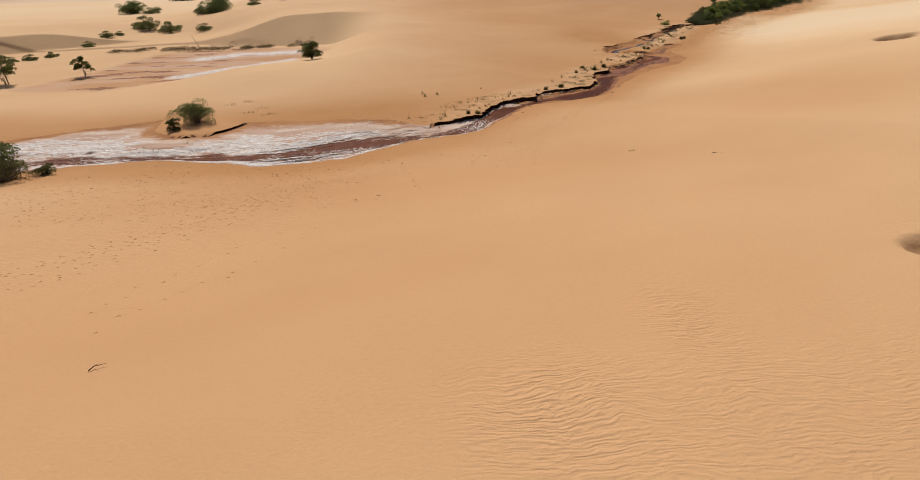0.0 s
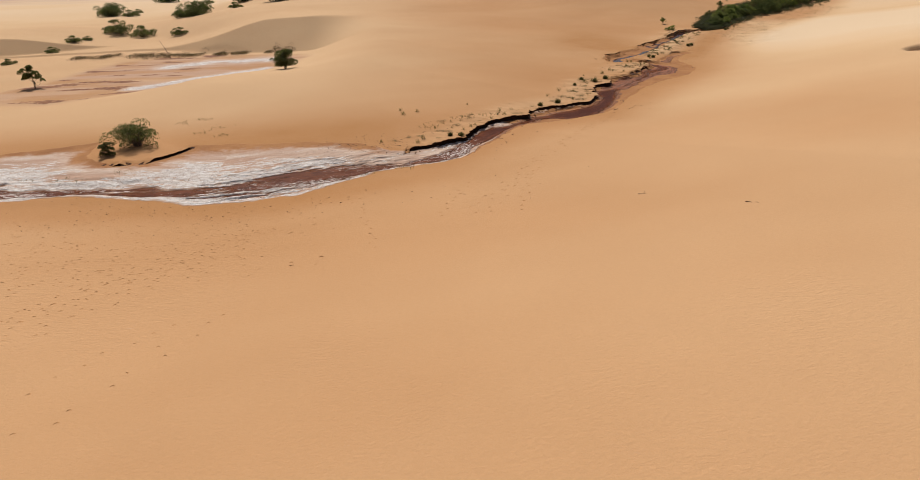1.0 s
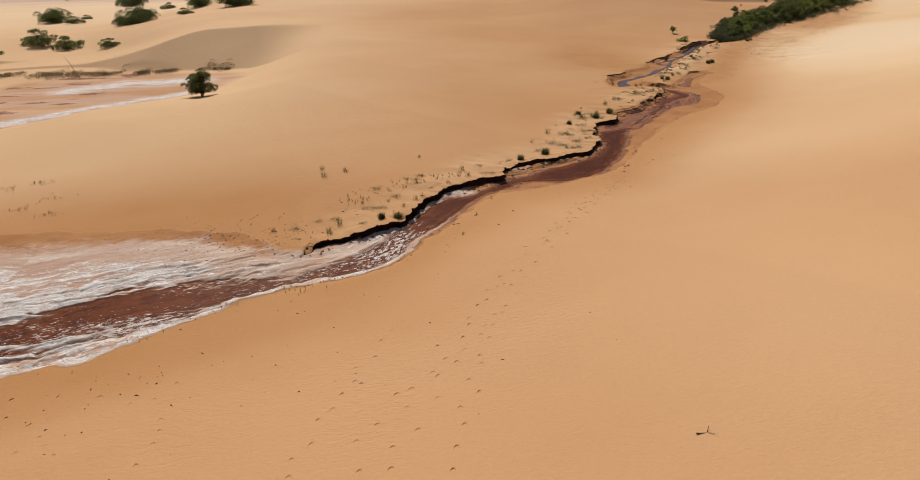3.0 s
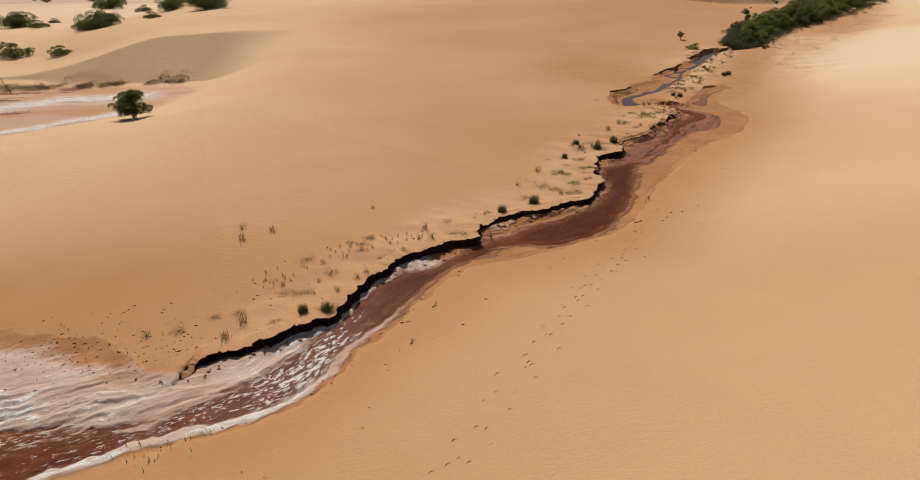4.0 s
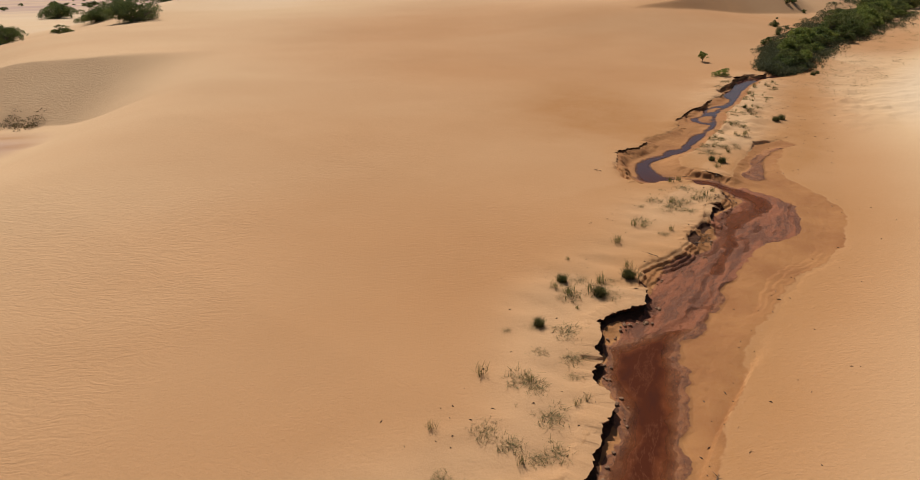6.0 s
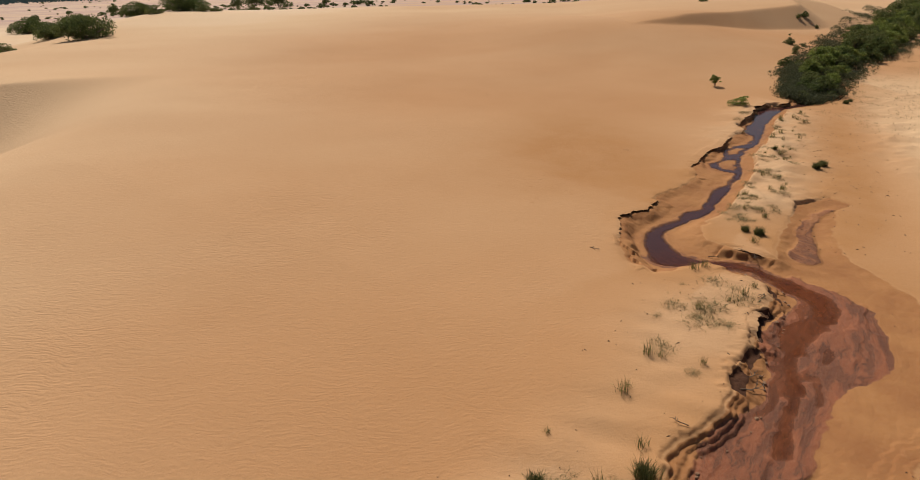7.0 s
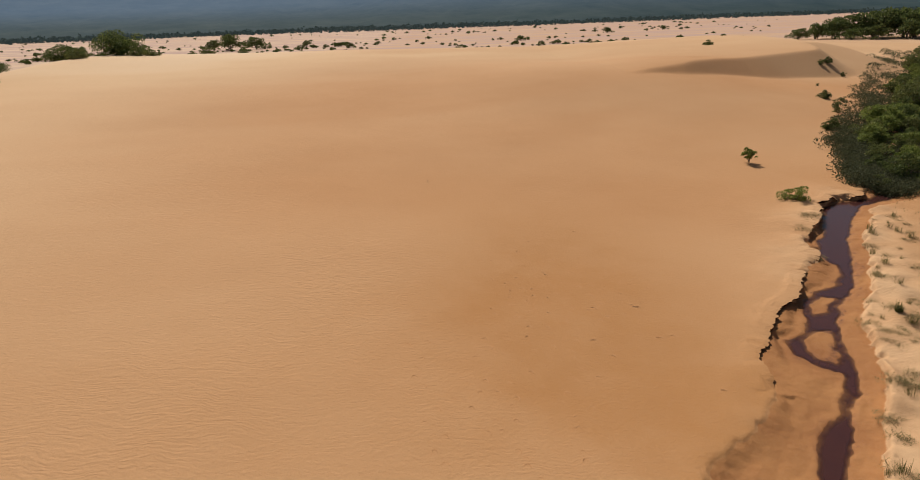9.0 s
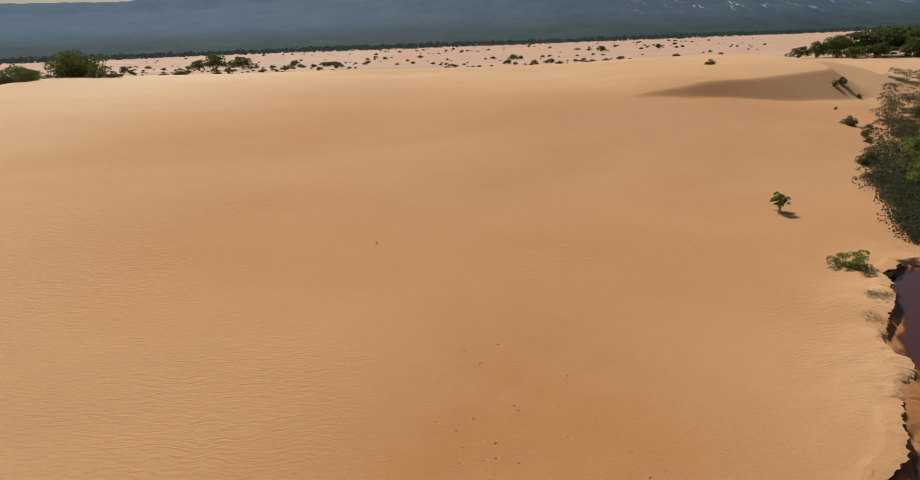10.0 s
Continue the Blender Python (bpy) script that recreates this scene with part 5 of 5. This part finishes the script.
put_copies(plain_tree, [(-58, 338, 1.5), (-48, 341, 1.2), (-66, 343, 1.0), (-112, 330, 0.9), (-96, 345, 0.7), (-30, 352, 0.6), (-8, 318, 0.55), (60, 340, 0.55), (112, 395, 0.7), (150, 420, 0.6),
                        (132, 263, 0.8), (137, 262, 1.1), (143, 263, 1.4), (149, 266, 1.7), (155, 262, 1.8), (160, 268, 2.0), (166, 264, 2.0), (172, 268, 2.0), (178, 262, 1.8), (184, 268, 2.0), (190, 262, 1.8), (196, 266, 1.9), (202, 262, 1.8), (162, 256, 1.3), (174, 256, 1.4), (150, 256, 1.0), (186, 254, 1.4), (143, 255, 0.8)], "trees of the plain", rt, 0.2)


WOODS, _n, _l, _b = material("hazed_woods", 0.95, 0.05)
_b.inputs["Base Color"].default_value = (0.022, 0.034, 0.018, 1)
_l.new(mix(_n, _l, tex(_n, _l, "Noise", 0.05, 4, 0.6).outputs["Fac"], (0.012, 0.022, 0.012), (0.045, 0.055, 0.028)), _b.inputs["Base Color"])
# faint bluish glow on the crowns stands in for distance haze
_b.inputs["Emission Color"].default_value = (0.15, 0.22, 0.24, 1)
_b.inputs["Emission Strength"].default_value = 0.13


def woods():
    """The belt of trees at the foot of the hills, thousands of crowns in one mesh."""
    rs = np.random.RandomState(12)
    n = 9000
    az = np.radians(-56 + 116 * rs.rand(n))
    dist = (690 + 330 * np.clip((np.degrees(az) - 10) / 32, 0, 1) ** 1.2) + 260 * rs.rand(n)
    x, y = dist * np.sin(az), dist * np.cos(az)
    z = terrain(x, y)[0]
    h = 1.6 + 3.0 * rs.rand(n) ** 2
    quads = []
    for k in range(7):
        d = rs.normal(size=(n, 3))
        c = np.stack([x, y, z + h * 0.5], 1) + d * np.stack([h * 0.35, h * 0.35, h * 0.22], 1)
        u, v = rs.normal(size=(n, 3)), rs.normal(size=(n, 3))
        u *= (h * 0.33 / np.linalg.norm(u, axis=1))[:, None]
        v *= (h * 0.33 / np.linalg.norm(v, axis=1))[:, None]
        quads.append(np.stack([c - u, c + v, c + u, c - v], 1))
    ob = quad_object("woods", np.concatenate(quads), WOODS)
    return tagged(ob, "dark green belt of trees below the hills, faintly glowing as haze", "woods", kind="stuff")


woods()


# ---- traces and small things on the sand ----
def footprints():
    """Each print: a crescent rim of pushed-up sand round a shallow hollow."""
    rs = np.random.RandomState(14)
    steps = []

    def trail(points, jitter=0.12, stride=0.66):
        side = 1
        for a, b in zip(points[:-1], points[1:]):
            a, b = Vector(a), Vector(b)
            d = (b - a)
            n = max(1, int(d.length / stride))
            for k in range(n):
                side = -side
                p = a + d * ((k + 0.15 * rs.randn()) / n) + Vector((-d.y, d.x)).normalized() * (0.13 * side + jitter * rs.randn())
                steps.append((p.x, p.y, math.atan2(d.y, d.x)))

    trail([(-1.2, 29.5), (-1.4, 31.9), (-1.9, 33.9), (-2.5, 36.5), (-3.2, 39.0)])
    trail([(1.6, 33.4), (1.9, 35.5), (2.9, 38.8), (4.2, 41.5)])
    trail([(3.0, 33.8), (3.4, 35.4), (4.8, 37.6), (6.5, 41.2), (7.6, 43.6)])
    trail([(3.8, 33.6), (4.4, 35.6), (5.6, 37.9), (7.1, 41.3)])
    trail([(5.3, 33.2), (6.0, 37.0), (7.2, 40.6), (8.4, 43.2)])
    trail([(7.3, 42.9), (8.4, 44.6), (9.9, 47.1), (11.5, 49.7), (13.2, 52.6), (15.6, 55.1)])
    trail([(8.4, 43.2), (10.0, 46.4), (11.7, 49.2), (13.8, 52.2), (16.2, 55.4)])
    trail([(9.7, 46.5), (10.8, 48.7), (12.4, 50.9), (14.6, 53.6), (17.2, 57.6), (18.6, 60.4), (20.6, 63.2)])
    trail([(-9.9, 14.5), (-8.9, 16.7), (-7.6, 18.6), (-6.4, 21.4), (-5.4, 25.0)])
    trail([(-10.8, 15.8), (-9.6, 18.4), (-8.4, 21.2), (-6.6, 24.6)])
    for k in range(9):
        o = rs.randn() * 0.9
        trail([(-16.5 + o, 17.5), (-14.2 + o, 21.5 + 0.4 * rs.randn()), (-11.6 + o, 26.0), (-9.0 + o, 30.6), (-6.5 + 0.7 * o, 34.5)], 0.3)
    for k in range(720):
        u, v = rs.rand(), rs.rand()
        steps.append((-26 + 19 * u + 2 * rs.randn(), 25.5 + 11.5 * v + 0.12 * (u * 19), rs.rand() * 6.28))
    for line in ([(19.1, 86.4), (19.0, 90.1), (18.7, 93.6)], [(21.1, 87.0), (21.3, 90.7), (21.9, 93.4), (22.9, 96.5)], [(22.4, 87.4), (23.0, 90.8), (23.3, 94.6), (23.7, 99.4), (23.6, 103.0)],
                 [(22.7, 94.8), (23.3, 97.6), (23.5, 101.0)], [(26.2, 94.6), (26.8, 97.6), (26.6, 101.4), (26.4, 104.4)], [(24.6, 94.4), (25.2, 97.0), (25.0, 100.0)], [(21.6, 97.4), (22.4, 99.8), (23.4, 102.0)],
                 [(20.2, 88.0), (20.5, 91.4), (21.4, 95.0), (22.5, 98.2)]):
        trail(line, 0.28, 0.5)
    for k in range(25):
        steps.append((24.0 + 2.2 * rs.randn(), 94.5 + 4.5 * rs.randn(), rs.rand() * 6.28))
    s = np.array(steps)
    z, bed = terrain(s[:, 0], s[:, 1])[:2]
    s, z = s[bed < 0.1], z[bed < 0.1]
    verts, faces = [], []
    seg = 7
    for (x, y, way), h in zip(s, z):
        a, b, top = 0.085 + 0.035 * rs.rand(), 0.05 + 0.02 * rs.rand(), 0.010 + 0.016 * rs.rand()
        if y > 80:
            a, b, top = a * 1.2, b * 1.2, top * 1.35
        if x < -5 and y < 45:
            a, b, top = a * 0.72, b * 0.72, top * 0.6
        base = len(verts)
        open_at = 1.57 - way - 1.7 + 0.3 * rs.randn()
        for k in range(seg):
            t = open_at + 3.4 * k / (seg - 1)
            rim = top * math.sin(math.pi * (k + 0.5) / seg) * (0.7 + 0.5 * rs.rand())
            for q, zz in ((0.72, -0.02), (1.0, rim), (1.5, -0.02)):
                u, v = a * q * math.cos(t), b * q * math.sin(t)
                verts.append((x + u * math.cos(way) - v * math.sin(way), y + u * math.sin(way) + v * math.cos(way), h + zz))
        for k in range(seg - 1):
            for q in range(2):
                i = base + 3 * k + q
                faces.append((i, i + 3, i + 4, i + 1))
    ob = mesh_object("footprints", verts, faces, SAND, shade=True)
    return tagged(ob, "lines of old footprints pressed into the sand", "footprints", kind="stuff")


footprints()


def dead_branch(seed, length, x, y, turn, label, forks=3):
    rs = np.random.RandomState(seed)
    verts, faces = [], []
    path = [Vector((0, 0, 0.02))]
    for k in range(5):
        path.append(path[-1] + Vector((length / 5, length * 0.07 * rs.randn(), 0.03 * length * rs.randn())))
    path = [Vector((p.x, p.y, max(0.01, p.z))) for p in path]
    tube(verts, faces, path, [0.016 * (1 - 0.14 * k) * (0.6 + length) for k in range(6)], 5)
    for k in range(forks):
        p = path[1 + rs.randint(4)]
        e = p + Vector((length * 0.22, length * 0.25 * rs.choice((-1, 1)), length * 0.12 * rs.rand()))
        tube(verts, faces, [p, (p + e) / 2 + Vector((0, 0, 0.02)), e], [0.009 * (0.6 + length), 0.007, 0.003], 4)
    ob = mesh_object("dead_branch", verts, faces, DEADWOOD, shade=True)
    ob.matrix_basis = place(x, y, -0.005, turn)
    return tagged(ob, label, "branch")


dead_branch(70, 0.6, 14.2, 30.2, -25, "dry twig lying on rippled sand")
dead_branch(71, 0.6, 10.8, 33.4, 10, "dry twig lying on smooth sand", 2)
dead_branch(72, 0.4, 20.5, 81.3, -30, "dry twig lying beside the brook bend", 4)
dead_branch(73, 0.4, -8.6, 12.2, 35, "thin dry stick on smooth sand", 1)
dead_branch(74, 0.35, 19.1, 110.2, 80, "short dark twig on the dune slope", 2)
dead_branch(75, 0.4, 7.0, 50.6, 60, "dark driftwood twig at the brook's sandy edge", 4)
dead_branch(76, 0.35, 5.9, 49.7, 20, "dark driftwood twig at the brook's sandy edge", 3)
dead_branch(77, 0.35, 6.3, 48.3, 75, "dark driftwood twig on damp sand", 3)
dead_branch(78, 0.6, 9.6, 55.4, 15, "dark driftwood branch in the shallow water", 5)
dead_branch(79, 0.5, 16.3, 57.2, 50, "dark driftwood twig at the brook's sandy edge", 3)
dead_branch(80, 0.6, 17.9, 59.8, 65, "dark driftwood twig at the brook's sandy edge", 3)


for k, (x, y, l) in enumerate([(22.4, 72.4, 0.7), (22.9, 72.9, 0.5), (23.2, 72.6, 0.6), (20.3, 70.8, 0.4), (24.2, 75.2, 0.5), (24.6, 76.0, 0.4), (25.4, 77.0, 0.4), (26.9, 80.5, 0.6), (26.4, 80.9, 0.5), (25.2, 80.9, 0.4)]):
    dead_branch(90 + k, l, x, y, 37 * k, "dark exposed roots on the brook's low scarp", 5)


def leaning_pole():
    verts, faces = [], []
    tube(verts, faces, [(0, 0, -0.3), (-0.5, 0.05, 0.9), (-1.0, 0.2, 2.0), (-1.6, 0.3, 3.2)], [0.05, 0.045, 0.035, 0.02], 6)
    tube(verts, faces, [(-0.9, 0.15, 1.7), (-0.7, 0.4, 2.2)], [0.02, 0.008], 4)
    ob = mesh_object("dead_pole", verts, faces, DEADWOOD, shade=True)
    ob.matrix_basis = place(-34.6, 95.6, 0.0, size=0.75)
    return tagged(ob, "thin bare dead trunk leaning over the salt pan", "dead tree")


leaning_pole()

MARSH = leaf_material("marsh_blades", (0.09, 0.062, 0.03), (0.20, 0.135, 0.065), (0.28, 0.2, 0.1))
# marsh grass at the back of the pan and sprouts in the salt
rt = np.random.RandomState(15)
strip = [(-50 + 32 * rt.rand(), 0) for k in range(9000)]
strip = [(x, 98.0 + 0.05 * (x + 34) + 0.9 * rt.randn()) for x, _ in strip if vnoise(np.array(x / 2.0), np.array(3.3)) > 0.3]
low_scrub("marsh_scrub", strip[::14], 0.42, 14000, 0.10, MARSH, 63, "low brown marsh scrub at the back of the salt pan")
sprouts = []
for cx, cy, n in ((-22.0, 44.5, 30), (-21.0, 44.2, 20), (-18.6, 45.3, 26), (-24.6, 45.0, 16), (-14.0, 43.6, 12), (-2.7, 43.2, 18), (-0.6, 44.3, 22), (0.8, 44.6, 16), (-5.2, 41.2, 10), (-17.4, 57.4, 40), (-18.8, 56.6, 30), (-14.6, 52.8, 26), (-15.5, 55, 24), (-16.4, 53.6, 30)):
    for k in range(n):
        sprouts.append((cx + 0.35 * rt.randn(), cy + 0.25 * rt.randn()))
blades("sprouts", sprouts, 0.17, 0.012, GRASS, 64, "thin green sprouts on the pan and its edge")


# clods fallen from the undercut bank
def clods():
    rs = np.random.RandomState(16)
    bank = [Vector(p) for p in BANK_LOW]
    proto = None
    for k in range(120):
        t = rs.rand() * (len(bank) - 1.001)
        i = int(t)
        d = (bank[i + 1] - bank[i]).normalized()
        p = bank[i].lerp(bank[i + 1], t - i) + Vector((d.y, -d.x)) * (0.30 + 0.35 * rs.rand())
        m = place(p.x, p.y, -0.02, rs.rand() * 360, 0.5 + 1.1 * rs.rand() ** 2)
        if proto is None:
            bm = bmesh.new()
            bmesh.ops.create_icosphere(bm, subdivisions=1, radius=0.11)
            for v in bm.verts:
                v.co = Vector((v.co.x * 1.3, v.co.y, v.co.z * 0.6)) * (0.75 + 0.5 * rs.rand())
            me = bpy.data.meshes.new("clod")
            bm.to_mesh(me)
            bm.free()
            me.materials.append(CLOD)
            proto = tagged(new("clod", me), "crumbled dark sand clod below the undercut bank", "clod", "fallen clods")
            proto.matrix_basis = m
        else:
            copy_thing(proto, m)


CLOD = bark_material("damp_clod", (0.16, 0.08, 0.042), (0.33, 0.19, 0.11))
clods()


def litter():
    """Dark bits of bark, seed and root strewn along the brook's margins and the dune's foot."""
    rs = np.random.RandomState(31)
    xy = []
    edge = [Vector(p) for p in EDGE_LOW]
    for k in range(200):
        t = rs.rand() * (len(edge) - 1.001)
        i = int(t)
        d = (edge[i + 1] - edge[i]).normalized()
        q = edge[i].lerp(edge[i + 1], t - i) + Vector((-d.y, d.x)) * (-0.2 + 3.2 * rs.rand() ** 2.5) * (1 if rs.rand() < 0.75 else -0.5)
        xy.append((q.x, q.y))
    bank = [Vector(p) for p in BANK_LOW]
    for k in range(160):
        t = rs.rand() * (len(bank) - 1.001)
        i = int(t)
        d = (bank[i + 1] - bank[i]).normalized()
        q = bank[i].lerp(bank[i + 1], t - i) + Vector((-d.y, d.x)) * (0.3 + 4.0 * rs.rand() ** 1.5)
        xy.append((q.x, q.y))
    for k in range(260):
        xy.append((-4.5 + 2.2 * rs.randn(), 48.9 + 0.9 * rs.randn()))
    for k in range(200):
        xy.append((-12 + 9 * rs.randn(), 37.6 + 1.6 * rs.randn()))
    for k in range(240):
        y = 80 + 24 * rs.rand()
        xy.append((35.0 + 0.57 * (y - 88) + 1.7 * rs.randn(), y))
    xy = np.array(xy)
    z = terrain(xy[:, 0], xy[:, 1])[0]
    verts, faces = [], []
    for (x, y), h in zip(xy, z):
        a, r, l = rs.rand() * 6.28, 0.007 + 0.010 * rs.rand(), 0.02 + 0.07 * rs.rand() ** 2
        c, s = math.cos(a), math.sin(a)
        base = len(verts)
        for u, v, w in ((-l, 0, 0), (0, -r, 0), (l, 0, 0.3 * r), (0, r, 0), (0.1 * l, 0, 2.2 * r)):
            verts.append((x + u * c - v * s, y + u * s + v * c, h + w))
        faces += [(base + i, base + (i + 1) % 4, base + 4) for i in range(4)]
    ob = mesh_object("litter", verts, faces, DEADWOOD)
    return tagged(ob, "dark bits of bark and root strewn on the sand", "litter", kind="stuff")


litter()
